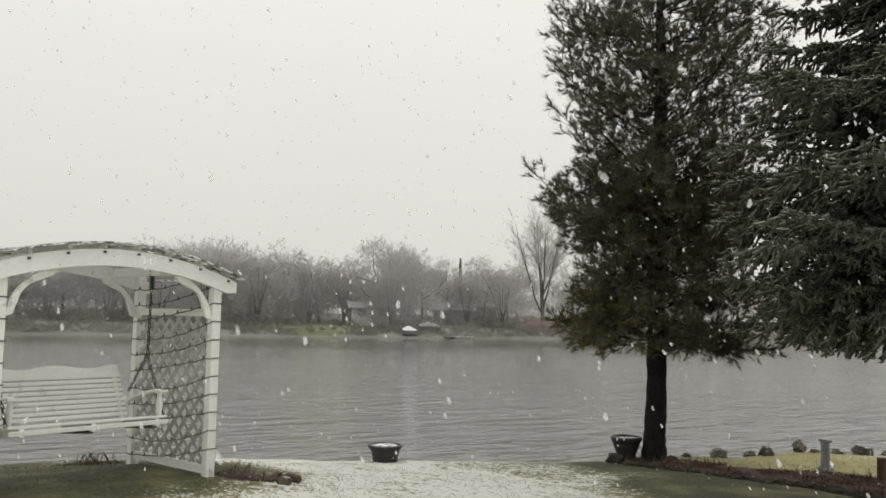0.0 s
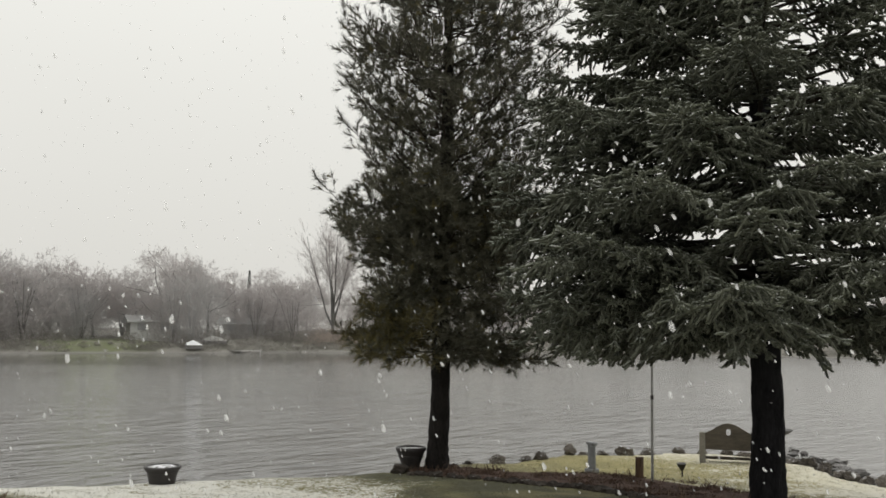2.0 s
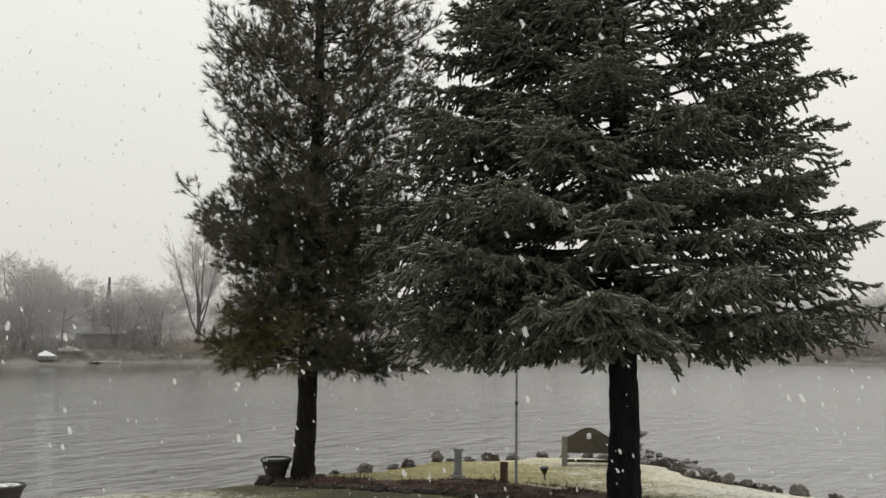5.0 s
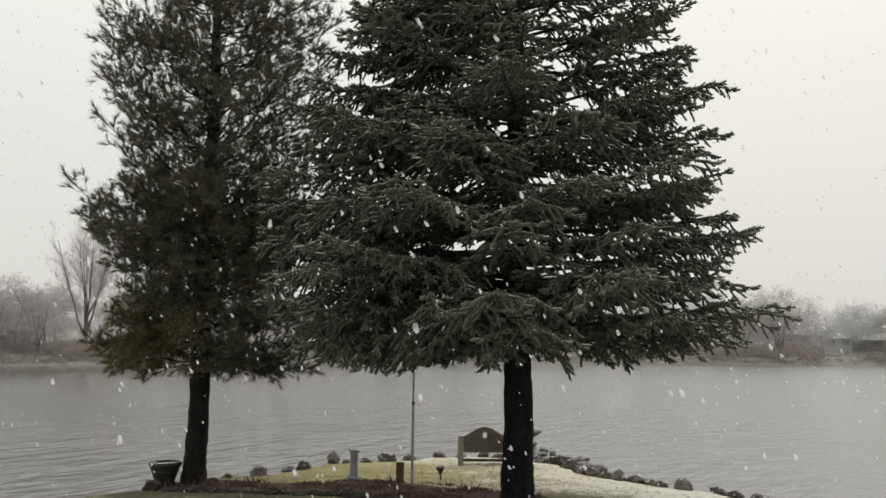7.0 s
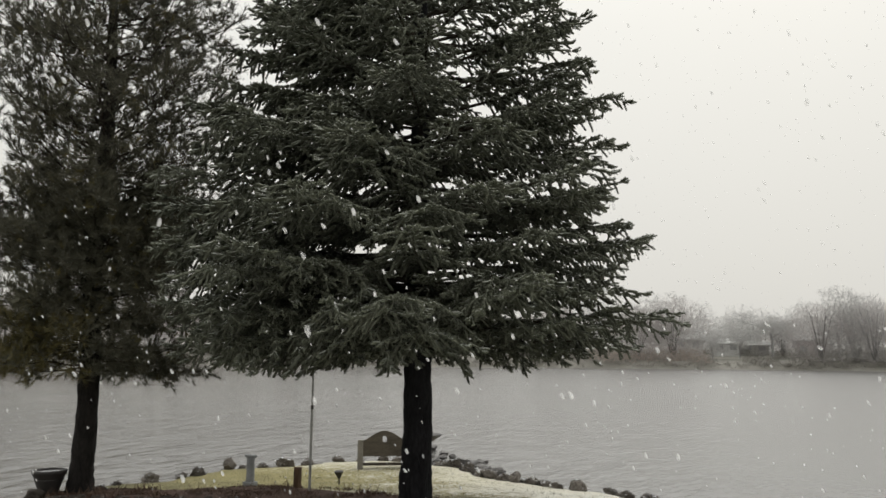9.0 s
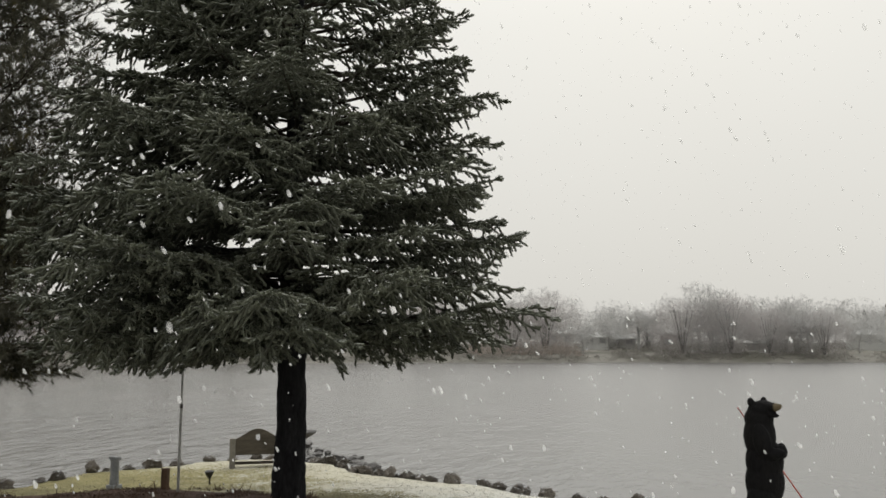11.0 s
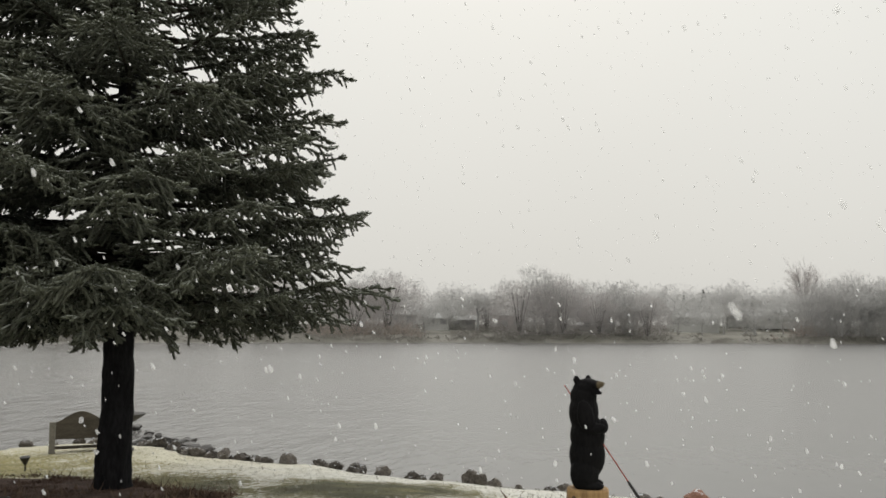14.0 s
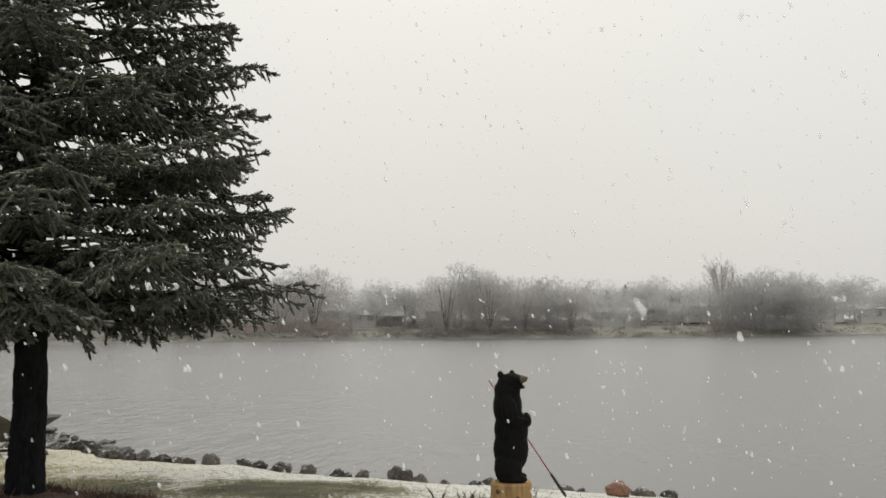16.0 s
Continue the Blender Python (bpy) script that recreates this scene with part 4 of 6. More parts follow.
                pts.append((x - 0.05, -dp - 0.05 + (2 * dp + 0.1) * s, z + 0.1 - 0.06 * math.sin(math.pi * s) * (0.7 + 0.5 * math.sin(i * 2.1)) - 0.2 * s + 0.006 * math.sin(q * 2.7 + i)))
            pts = [(x + 0.055, -dp - 0.05, z + 0.1)] + pts + [(x + 0.05, dp + 0.05, z - 0.1)]
            cord = part("light_cord", tube_bm(pts, [0.0055] * len(pts), 5), CORD, arb, "thin dark cord of small lights")
            for q in range(2, 13, 2):
                p = Vector(pts[q])
                part("bulb", tube_bm([p, p + Vector((sx * 0.012, 0.012, 0.03))], [0.009, 0.006], 5), CORD, cord)
    return arb


build_arbour()


def build_swing():
    sw = empty("porch_swing", ARBOUR @ pose(0.03, 0.0, 0.0, 0, 0, 0), "white slatted wooden porch swing hanging on dark chains", "swing")
    seat_z = 0.55
    w = 0.73
    # seat
    for j in range(6):
        y = -0.33 + 0.098 * j
        part("seat_slat", box(bmesh.new(), (2 * w, 0.07, 0.022), (0, y, seat_z - 0.012 * j), pose(0, 0, 0, -7), 0.004), WHITE_PAINT, sw)
    part("front_rail", box(bmesh.new(), (2 * w, 0.025, 0.04), (0, -0.37, seat_z - 0.045), bevel=0.004), WHITE_PAINT, sw)
    for x in (-0.62, 0.0, 0.62):
        part("seat_bearer", box(bmesh.new(), (0.04, 0.56, 0.07), (x, -0.1, seat_z - 0.075), pose(0, 0, 0, -6), 0.004), WHITE_PAINT, sw)
    # dark wood colour stands in for the shade under the white seat
    for x in (0.0, 0.62):
        part("bottom_beam", bar(bmesh.new(), (x, -0.34, seat_z - 0.075), (x, 0.2, seat_z - 0.125), 0.05, 0.055, 0.01), BENCH_WOOD, sw, "bearer under the seat, coloured dark for the shade there")
    # back, leaning away from the seat
    lean = pose(0, 0.2, seat_z - 0.04, -27)
    for j in range(8):
        z = 0.03 + 0.05 * j
        part("back_slat", box(bmesh.new(), (1.28, 0.02, 0.033), lean @ Vector((0, 0, z)), pose(0, 0, 0, -27), 0.003), WHITE_PAINT, sw)
    bm = bmesh.new()
    rows = []
    for i in range(29):
        x = -0.64 + 1.28 * i / 28
        top = 0.475 + 0.018 * math.cos(x * 9.8) * (1 if abs(x) < 0.6 else 0.4)
        rows.append([bm.verts.new(lean @ Vector(p)) for p in ((x, -0.01, 0.416), (x, 0.01, 0.416), (x, 0.01, top + 0.06), (x, -0.01, top + 0.06))])
    for a, b in zip(rows, rows[1:]):
        for k in range(4):
            bm.faces.new((a[k], a[(k + 1) % 4], b[(k + 1) % 4], b[k]))
    bm.faces.new(rows[0])
    bm.faces.new(rows[-1][::-1])
    bmesh.ops.recalc_face_normals(bm, faces=bm.faces)
    part("top_rail", bm, WHITE_PAINT, sw, "white top rail with a scalloped edge")
    for x in (-0.6, 0.6):
        part("back_stile", bar(bmesh.new(), lean @ Vector((x, 0.035, -0.04)), lean @ Vector((x, 0.028, 0.5)), 0.03, 0.03), WHITE_PAINT, sw)
    for sx in (1, -1):
        x = sx * 0.69
        # arm rest: curved paddle on a shaped support
        bm = bmesh.new()
        rows = []
        for i in range(11):
            s = i / 10
            y = 0.27 - 0.62 * s
            z = seat_z + 0.09 + 0.15 * s ** 0.8 + 0.015 * math.sin(s * math.pi) - (0.0 if s < 0.9 else 0.014)
            hw = 0.028 + 0.02 * s
            rows.append([bm.verts.new(p) for p in ((x - hw, y, z), (x + hw, y, z), (x + hw, y, z + 0.024), (x - hw, y, z + 0.024))])
        for a, b in zip(rows, rows[1:]):
            for k in range(4):
                bm.faces.new((a[k], a[(k + 1) % 4], b[(k + 1) % 4], b[k]))
        bm.faces.new(rows[0])
        bm.faces.new(rows[-1][::-1])
        bmesh.ops.recalc_face_normals(bm, faces=bm.faces)
        part("armrest", bm, WHITE_PAINT, sw)
        bm = lathe([(0.036, 0), (0.03, 0.05), (0.042, 0.12), (0.026, 0.2), (0.036, 0.25)], 8)
        bmesh.ops.scale(bm, vec=(0.55, 1.3, 1), verts=bm.verts)
        bmesh.ops.translate(bm, vec=(x, -0.28, seat_z - 0.01), verts=bm.verts)
        part("arm_support", bm, WHITE_PAINT, sw, smooth=True)
        # chain: one run from the roof to a ring, then two to the seat
        ring = Vector((sx * 0.72, 0.02, 1.12))
        hook = Vector((sx * 0.72, 0.0, 1.93))
        runs = ((hook, ring), (ring, Vector((sx * 0.72, -0.3, seat_z))), (ring, Vector((sx * 0.7, 0.3, seat_z + 0.2))))
        for a, b in runs:
            bm = bmesh.new()
            d = (b - a).normalized()
            n = int((b - a).length / 0.042)
            for i in range(n):
                m = Matrix.Translation(a + (b - a) * (i + 0.5) / n) @ d.to_track_quat("X", "Z").to_matrix().to_4x4() @ pose(0, 0, 0, 90 * (i % 2), 0, 0)
                vs, fs = tube([(0.026 * math.cos(q), 0.013 * math.sin(q), 0) for q in (k * math.pi / 4 for k in range(9))], [0.0055] * 9, 4, False)
                made = [bm.verts.new(m @ Vector(v)) for v in vs]
                for f in fs:
                    bm.faces.new([made[k] for k in f])
            part("chain", bm, CHAIN, sw, "dark steel link chain")
        part("spring", tube_bm([hook + Vector((0.025 * math.cos(q * 0.9), 0.025 * math.sin(q * 0.9), -0.02 - 0.0035 * q)) for q in range(46)], [0.007] * 46, 5), CHAIN, sw, "dark coil spring below the roof hook")
        part("hook_strap", box(bmesh.new(), (0.05, 0.05, 0.07), hook + Vector((0, 0, 0.02)), bevel=0.01), CHAIN, sw)
    return sw


build_swing()
arbour_ob = bpy.data.objects["arbour"]
for hx in (0.75, -0.69):
    part("hook_beam", bar(bmesh.new(), (hx, -0.72, 1.93), (hx, 0.72, 1.93), 0.05, 0.09), WHITE_PAINT, arbour_ob)


# ---- pots ----
def build_pot(x, y, rim, height, label, snow, foot=1.0):
    z = land(x, y) - 0.02
    pot = empty("planter_pot", pose(x, y, z), label, "planter", "urn planters on the lawn")
    r = rim / 2
    prof = [(r * 0.66 * foot, 0), (r * 0.7 * foot, 0.02), (r * 0.74 * (0.4 + 0.6 * foot), height * 0.35), (r * 0.82, height * 0.66), (r * 0.86, height * 0.74), (r * 0.93, height * 0.82), (r, height * 0.9), (r * 1.0, height * 0.97), (r * 0.96, height), (r * 0.88, height), (r * 0.84, height * 0.85), (r * 0.5, height * 0.82)]
    part("body", lathe(prof, 28), PLASTIC_POT, pot, smooth=True)
    bm = lathe([(r * 0.87, height * 0.8), (r * 0.86, height * 0.93), (r * 0.5, height * (1.02 if snow else 0.93)), (0.02, height * (1.06 if snow else 0.94))], 24)
    for v in bm.verts:
        v.co.z += 0.015 * noise.noise(v.co * 14)
    part("soil", bm, POT_FILL, pot, "snow lying on the potting soil" if snow else "dark soil", smooth=True)
    bm = lathe([(r * 0.78, height * 0.62), (r * 0.83, height * 0.64), (r * 0.84, height * 0.68), (r * 0.82, height * 0.7)], 28)
    part("band", bm, PLASTIC_POT, pot)
    return pot


build_pot(-0.83, 13.05, 0.52, 0.27, "dark urn planter filled with snow at the lawn's edge", True)
build_pot(3.02, 14.1, 0.5, 0.42, "dark tapered planter pot beside the pine trunk", False, 0.78)


# ---- rocks ----
def rock_mesh(seed, mat, flat=0.7):
    bm = bmesh.new()
    bmesh.ops.create_icosphere(bm, subdivisions=3, radius=0.5)
    r = random.Random(seed)
    cuts = [(Vector((r.uniform(-1, 1), r.uniform(-1, 1), r.uniform(-0.5, 1))).normalized(), r.uniform(0.24, 0.42)) for _ in range(11)]
    for v in bm.verts:
        d = v.co.normalized()
        for nrm, lim in cuts:
            over = v.co.dot(nrm) - lim
            if over > 0:
                v.co -= nrm * over
        v.co += d * (0.08 * noise.noise(d * 1.7 + Vector((seed, 0, 0))) + 0.05 * noise.noise(d * 6 + Vector((0, seed, 0))) + 0.025 * noise.noise(d * 14 + Vector((0, seed, 0))))
        v.co.z *= flat
    me = bpy.data.meshes.new("rock")
    bm.to_mesh(me)
    bm.free()
    me.materials.append(mat)
    return me


ROCKS = [rock_mesh(s, ROCK, 0.62 + 0.06 * (s % 4)) for s in range(8)]
WETS = [rock_mesh(20 + s, WET_ROCK, 0.45) for s in range(5)]
rock_rng = random.Random(3)


def put_rock(name, me, az, d, w, h=None, label="rounded grey boulder dusted with snow on the lake edge", group="boulders along the shore", z=None):
    x, y = d * math.sin(radians(az)), d * math.cos(radians(az))
    ob = new(name, me)
    hh = h if h else w * rock_rng.uniform(0.68, 0.96)
    zz = z if z is not None else land(x, y) - 0.02
    ob.matrix_world = Matrix.Translation((x, y, zz + hh * 0.24)) @ pose(0, 0, 0, rock_rng.uniform(-8, 8), rock_rng.uniform(-8, 8), rock_rng.uniform(0, 360)) @ Matrix.Diagonal((w, w * rock_rng.uniform(0.8, 1.0), hh, 1))
    return tagged(ob, label, "rock", group)


# bearing, width
SHORE_ROCKS = [(15.0, 0.33), (15.8, 0.26), (16.4, 0.18), (17.7, 0.5), (19.2, 0.14), (19.6, 0.32), (20.6, 0.42), (22.5, 0.48), (23.3, 0.25), (24.6, 0.33), (26.0, 0.48), (27.4, 0.42), (27.2, 0.26), (29.4, 0.46), (30.8, 0.32), (32.2, 0.45), (33.2, 0.4), (36.1, 0.42), (37.0, 0.48), (37.8, 0.42), (38.6, 0.42), (39.2, 0.48), (40.1, 0.34), (40.9, 0.5), (41.6, 0.3), (42.1, 0.38), (42.9, 0.38), (43.6, 0.36), (45.0, 0.56), (47.0, 0.42), (47.6, 0.22), (48.2, 0.38), (49.5, 0.5), (50.2, 0.14), (51.1, 0.4), (53.1, 0.4), (53.8, 0.34), (54.6, 0.34), (58.5, 0.36), (60.2, 0.22), (62.1, 0.26), (63.1, 0.4), (68.0, 0.3), (69.0, 0.2), (72.9, 0.42), (74.4, 0.36)]
for i, (az, w) in enumerate(SHORE_ROCKS):
    d = (14.9 if i == 0 else between(NEAR_SHORE, az) - 0.05) + (0.35 if w < 0.2 else 0)
    put_rock("boulder", ROCKS[i % 8], az, d, w * 0.9, z=land(d * math.sin(radians(az)), d * math.cos(radians(az))) - 0.02)
put_rock("boulder", ROCKS[2], 57.4, between(NEAR_SHORE, 57.4), 0.55, 0.5, "pale boulder capped with fresh snow on the shore")
red = put_rock("boulder", rock_mesh(41, RED_ROCK, 0.75), 71.3, 12.9, 0.46, 0.42, "reddish brown boulder capped with snow")
for i in range(60):
    az = 34.6 + 5.4 * rock_rng.random()
    d = rock_rng.uniform(20.3, 26.0 - max(0, az - 35.6) * 1.4)
    put_rock("boulder", WETS[i % 5], az, d, rock_rng.uniform(0.22, 0.5), rock_rng.uniform(0.2, 0.42), "flat wet stone lying in the shallows", "wet stones off the point", z=rock_rng.uniform(-0.06, 0.1))


# ---- planting bed with its edging ----
BED_NEAR = ((2.6, 13.5), (3.3, 13.05), (3.9, 12.5), (4.5, 12.05), (4.9, 11.65), (5.2, 11.2), (5.4, 10.5), (5.5, 9.6), (5.8, 8.6), (6.4, 7.9), (7.3, 7.7))
BED_FAR = ((3.2, 14.4), (3.95, 14.2), (4.4, 13.9), (5.2, 13.45), (6.0, 13.0), (6.6, 12.5), (7.0, 11.7), (7.2, 11.0), (7.4, 10.2), (7.1, 9.4), (6.8, 8.6))


def on_line(pts, s):
    f = s * (len(pts) - 1)
    i = min(int(f), len(pts) - 2)
    a, b = Vector(pts[i]), Vector(pts[i + 1])
    return a + (b - a) * (f - i)


def build_bed():
    n, m = 70, 14
    verts, faces = [], []
    for i in range(n):
        for j in range(m):
            s, u = i / (n - 1), j / (m - 1)
            a, b = on_line(BED_NEAR, s), on_line(BED_FAR, s)
            wob = 0.1 * noise.noise((s * 22, u * 1.5, 0.3))
            p = a + (b - a) * (u + wob * (1 if 0 < u < 1 else 0.6))
            edge = min(1, min(u, 1 - u) * 6, min(s, 1 - s) * 12)
            verts.append((p.x, p.y, land(p.x, p.y) - 0.02 + 0.06 * edge + 0.03 * noise.noise((p.x * 4, p.y * 4, 1))))
    for i in range(n - 1):
        for j in range(m - 1):
            a = i * m + j
            faces.append((a, a + m, a + m + 1, a + 1))
    ob = mesh_object("planting_bed", verts, faces, BED_SOIL)
    for p in ob.data.polygons:
        p.use_smooth = True
    tagged(ob, "bed of dark brown mulch under the two conifers", "ground", kind="structure")
    # withered ground plants
    rng = np.random.default_rng(8)
    for name, mat, count, label, tall in (("withered_plants", RUSTY_PLANT, 6500, "low withered red-brown plants covering the mulch bed", 0.04), ("dry_stalks", DRY_STALK, 260, "dry tan stalks standing in the mulch bed", 0.14)):
        v, t = [], []
        for i in range(count):
            p = on_line(BED_NEAR, rng.random())
            q = on_line(BED_FAR, rng.random())
            s = rng.random()
            a, b = on_line(BED_NEAR, s), on_line(BED_FAR, s)
            p = a + (b - a) * (0.06 + 0.92 * rng.random())
            if noise.noise((p.x * 1.6, p.y * 1.6, 5)) < -0.15 and tall < 0.15:
                continue
            z = land(p.x, p.y) + 0.02
            for blade in range(4):
                h = tall * rng.uniform(0.4, 1.25)
                dx, dy = rng.normal(0, 0.05, 2)
                lx, ly = rng.normal(0, h * 0.6, 2)
                wd = rng.uniform(0.006, 0.014)
                ang = rng.uniform(0, 3.14)
                k = len(v)
                v += [(p.x + dx - wd * math.cos(ang), p.y + dy - wd * math.sin(ang), z), (p.x + dx + wd * math.cos(ang), p.y + dy + wd * math.sin(ang), z), (p.x + dx + lx, p.y + dy + ly, z + h)]
                t.append((k, k + 1, k + 2))
        tagged(soup(name, v, t, mat), label, "plants", kind="stuff")
    # edging stones on the near side
    stones = [rock_mesh(60 + s, EDGING, 0.6) for s in range(4)]
    r = random.Random(5)
    s = 0.04
    k = 0
    while s < 0.72:
        p = on_line(BED_NEAR, s)
        w = r.uniform(0.16, 0.32)
        ob = new("edging_stone", stones[k % 4])
        q = on_line(BED_NEAR, min(1, s + 0.01)) - p
        ob.matrix_world = Matrix.Translation((p.x + r.uniform(-0.04, 0.04), p.y + r.uniform(-0.04, 0.04), land(p.x, p.y) + 0.02)) @ pose(0, 0, 0, r.uniform(-6, 6), r.uniform(-6, 6), math.degrees(math.atan2(q.y, q.x)) + r.uniform(-12, 12)) @ Matrix.Diagonal((w, w * 0.7, r.uniform(0.16, 0.26), 1))
        tagged(ob, "flat dark edging stone with traces of snow", "stone", "edging stones of the mulch bed")
        s += (w * 0.55) / 11.0 + r.uniform(0.0, 0.012)
        k += 1


build_bed()
x0, y0 = 2.75, 13.75
blk = new("stone_block", rock_mesh(77, EDGING, 0.9))
blk.matrix_world = Matrix.Translation((x0, y0, land(x0, y0) + 0.06)) @ Matrix.Diagonal((0.34, 0.3, 0.22, 1))
tagged(blk, "squarish dark stone lying beside the planter pot", "stone")


# ---- small garden things ----
def build_pedestal():
    x, y = 5.93, 13.37
    z = land(x, y)
    ob = empty("garden_pedestal", pose(x, y, z, 0, 0, 20) @ Matrix.Diagonal((0.74, 0.74, 1, 1)), "short grey concrete garden pedestal with a flared cap", "pedestal")
    part("plinth", box(bmesh.new(), (0.24, 0.24, 0.07), (0, 0, 0.035), bevel=0.012), CONCRETE, ob)
    part("shaft", lathe([(0.1, 0.06), (0.097, 0.1), (0.09, 0.25), (0.087, 0.42), (0.095, 0.44)], 12), CONCRETE, ob, smooth=True)
    bm = box(bmesh.new(), (0.19, 0.19, 0.04), (0, 0, 0.475), pose(0, 0, 0, 0, 5, 0), 0.01)
    part("cap", bm, CONCRETE, ob)
    part("neck", lathe([(0.085, 0.42), (0.1, 0.46)], 12), CONCRETE, ob)


def build_stub():
    x, y = 6.3, 12.4
    z = land(x, y)
    ob = empty("wooden_post", pose(x, y, z, 0, 1.5, 28), "short square brown wooden post standing in the bed", "post")
    part("shaft", box(bmesh.new(), (0.095, 0.095, 0.38), (0, 0, 0.14), bevel=0.008), STUB_WOOD, ob)
    part("cap", box(bmesh.new(), (0.102, 0.102, 0.02), (0, 0, 0.34), bevel=0.006), STUB_WOOD, ob)


def build_path_light():
    x, y = 7.35, 12.95
    z = land(x, y)
    ob = empty("path_light", pose(x, y, z, 4, -6, 0), "small dark path light on a thin spike", "lamp")
    part("spike", tube_bm([(0, 0, -0.05), (0, 0, 0.13)], [0.014, 0.014], 8), PLASTIC_POT, ob)
    part("head", lathe([(0.025, 0.1), (0.045, 0.14), (0.075, 0.2), (0.078, 0.215), (0.03, 0.225)], 14), PLASTIC_POT, ob)


def build_pole():
    x, y = 6.29, 11.96
    z = land(x, y)
    ob = empty("flagpole", pose(x, y, z, 0, 0.6, 0), "slim grey metal pole standing in the bed", "pole")
    part("lower_tube", tube_bm([(0, 0, -0.1), (0, 0, 1.3)], [0.021, 0.021], 12), POLE_METAL, ob)
    part("upper_tube", tube_bm([(0, 0, 1.28), (0, 0, 3.3)], [0.016, 0.015], 12), POLE_METAL, ob)
    part("coupling", tube_bm([(0, 0, 1.26), (0, 0, 1.32)], [0.024, 0.024], 12), CHAIN, ob, "dark coupling ring")
    part("knob", lathe([(0.018, 3.3), (0.035, 3.33), (0.03, 3.37), (0.005, 3.39)], 10), POLE_METAL, ob)


def build_bench():
    cx, cy = 9.62, 15.18
    z = land(cx, cy)
    ob = empty("garden_bench", pose(cx, cy, z, 0, 0, -30) @ Matrix.Diagonal((1.03, 1, 0.93, 1)), "weathered grey-brown garden bench with arched solid back", "bench")
    w = 0.5
    bm = bmesh.new()
    rows = []
    n = 25
    for i in range(n):
        x = -w + 2 * w * i / (n - 1)
        u = abs(x) / w
        top = 0.60 + 0.22 * (0.5 + 0.5 * math.cos(math.pi * min(1, u * 1.08))) ** 0.8
        rows.append((x, top))
    hole = [(0.035 * math.cos(a), 0.63 + 0.055 * math.sin(a)) for a in (k * math.pi / 6 for k in range(12))]
    # left and right halves round the keyhole
    front = []
    for y in (-0.02, 0.02):
        outer = [bm.verts.new((x, y, zz)) for x, zz in rows]
        lower = [bm.verts.new((x, y, 0.30)) for x, _ in rows]
        front.append((outer, lower))
    for (o1, l1), (o2, l2) in [front]:
        for i in range(n - 1):
            if i in (n // 2 - 1, n // 2):
                continue
            bm.faces.new((l1[i], l1[i + 1], o1[i + 1], o1[i]))
            bm.faces.new((o2[i], o2[i + 1], l2[i + 1], l2[i]))
        for i in range(n - 1):
            bm.faces.new((o1[i], o1[i + 1], o2[i + 1], o2[i]))
            bm.faces.new((l2[i], l2[i + 1], l1[i + 1], l1[i]))
        bm.faces.new((l1[0], o1[0], o2[0], l2[0]))
        bm.faces.new((o1[-1], l1[-1], l2[-1], o2[-1]))
        # the middle strip, open between two heights
        i0, i1 = n // 2 - 1, n // 2 + 1
        for L, O, y, flip in ((l1, o1, -0.02, False), (l2, o2, 0.02, True)):
            xa, xb = rows[i0][0], rows[i1][0]
            a0, a1 = bm.verts.new((xa, y, 0.58)), bm.verts.new((xa, y, 0.69))
            b0, b1 = bm.verts.new((xb, y, 0.58)), bm.verts.new((xb, y, 0.69))
            c0, c1 = bm.verts.new((0, y, 0.565)), bm.verts.new((0, y, 0.71))
            for f in ((L[i0], L[n // 2], c0, a0), (L[n // 2], L[i1], b0, c0), (a1, c1, O[n // 2], O[i0]), (c1, b1, O[i1], O[n // 2])):
                bm.faces.new(f[::-1] if flip else f)
    bmesh.ops.recalc_face_normals(bm, faces=bm.faces)
    part("backrest", bm, BENCH_WOOD, ob, "solid arched back with a keyhole")
    part("seat", box(bmesh.new(), (2 * w - 0.06, 0.4, 0.045), (0, 0.22, 0.36), bevel=0.008), BENCH_WOOD, ob)
    part("apron", box(bmesh.new(), (2 * w - 0.1, 0.03, 0.09), (0, 0.0, 0.31), bevel=0.005), BENCH_WOOD, ob)
    for sx in (1, -1):
        for yy in (0.0, 0.42):
            part("leg", box(bmesh.new(), (0.11, 0.09, 0.4 if yy else 0.66), (sx * (w - 0.02), yy, 0.16 if yy else 0.29), bevel=0.008), BENCH_LEG, ob, "pale weathered leg")
        part("armrest", box(bmesh.new(), (0.1, 0.46, 0.04), (sx * (w - 0.02), 0.22, 0.56), bevel=0.008), BENCH_WOOD, ob)
    part("stretcher", box(bmesh.new(), (2 * w - 0.06, 0.07, 0.06), (0, 0.2, 0.07), bevel=0.006), BENCH_WOOD, ob)


def build_birdbath():
    az, d = 34.95, 17.6
    x, y = d * math.sin(radians(az)), d * math.cos(radians(az))
    z = land(x, y)
    ob = empty("birdbath", pose(x, y, z), "grey stone birdbath with a wide shallow bowl", "birdbath")
    part("column", lathe([(0.17, 0), (0.16, 0.05), (0.09, 0.1), (0.075, 0.3), (0.09, 0.5), (0.12, 0.54)], 16), BATH_STONE, ob, smooth=True)
    part("bowl", lathe([(0.1, 0.52), (0.2, 0.58), (0.34, 0.67), (0.37, 0.7), (0.34, 0.7), (0.2, 0.65), (0.05, 0.63)], 24), BATH_STONE, ob, smooth=True)


build_pedestal()
build_stub()
build_path_light()
build_pole()
build_bench()
build_birdbath()

# ---- carved bear on its log ----
BEAR_AT = (8.68, 4.06)


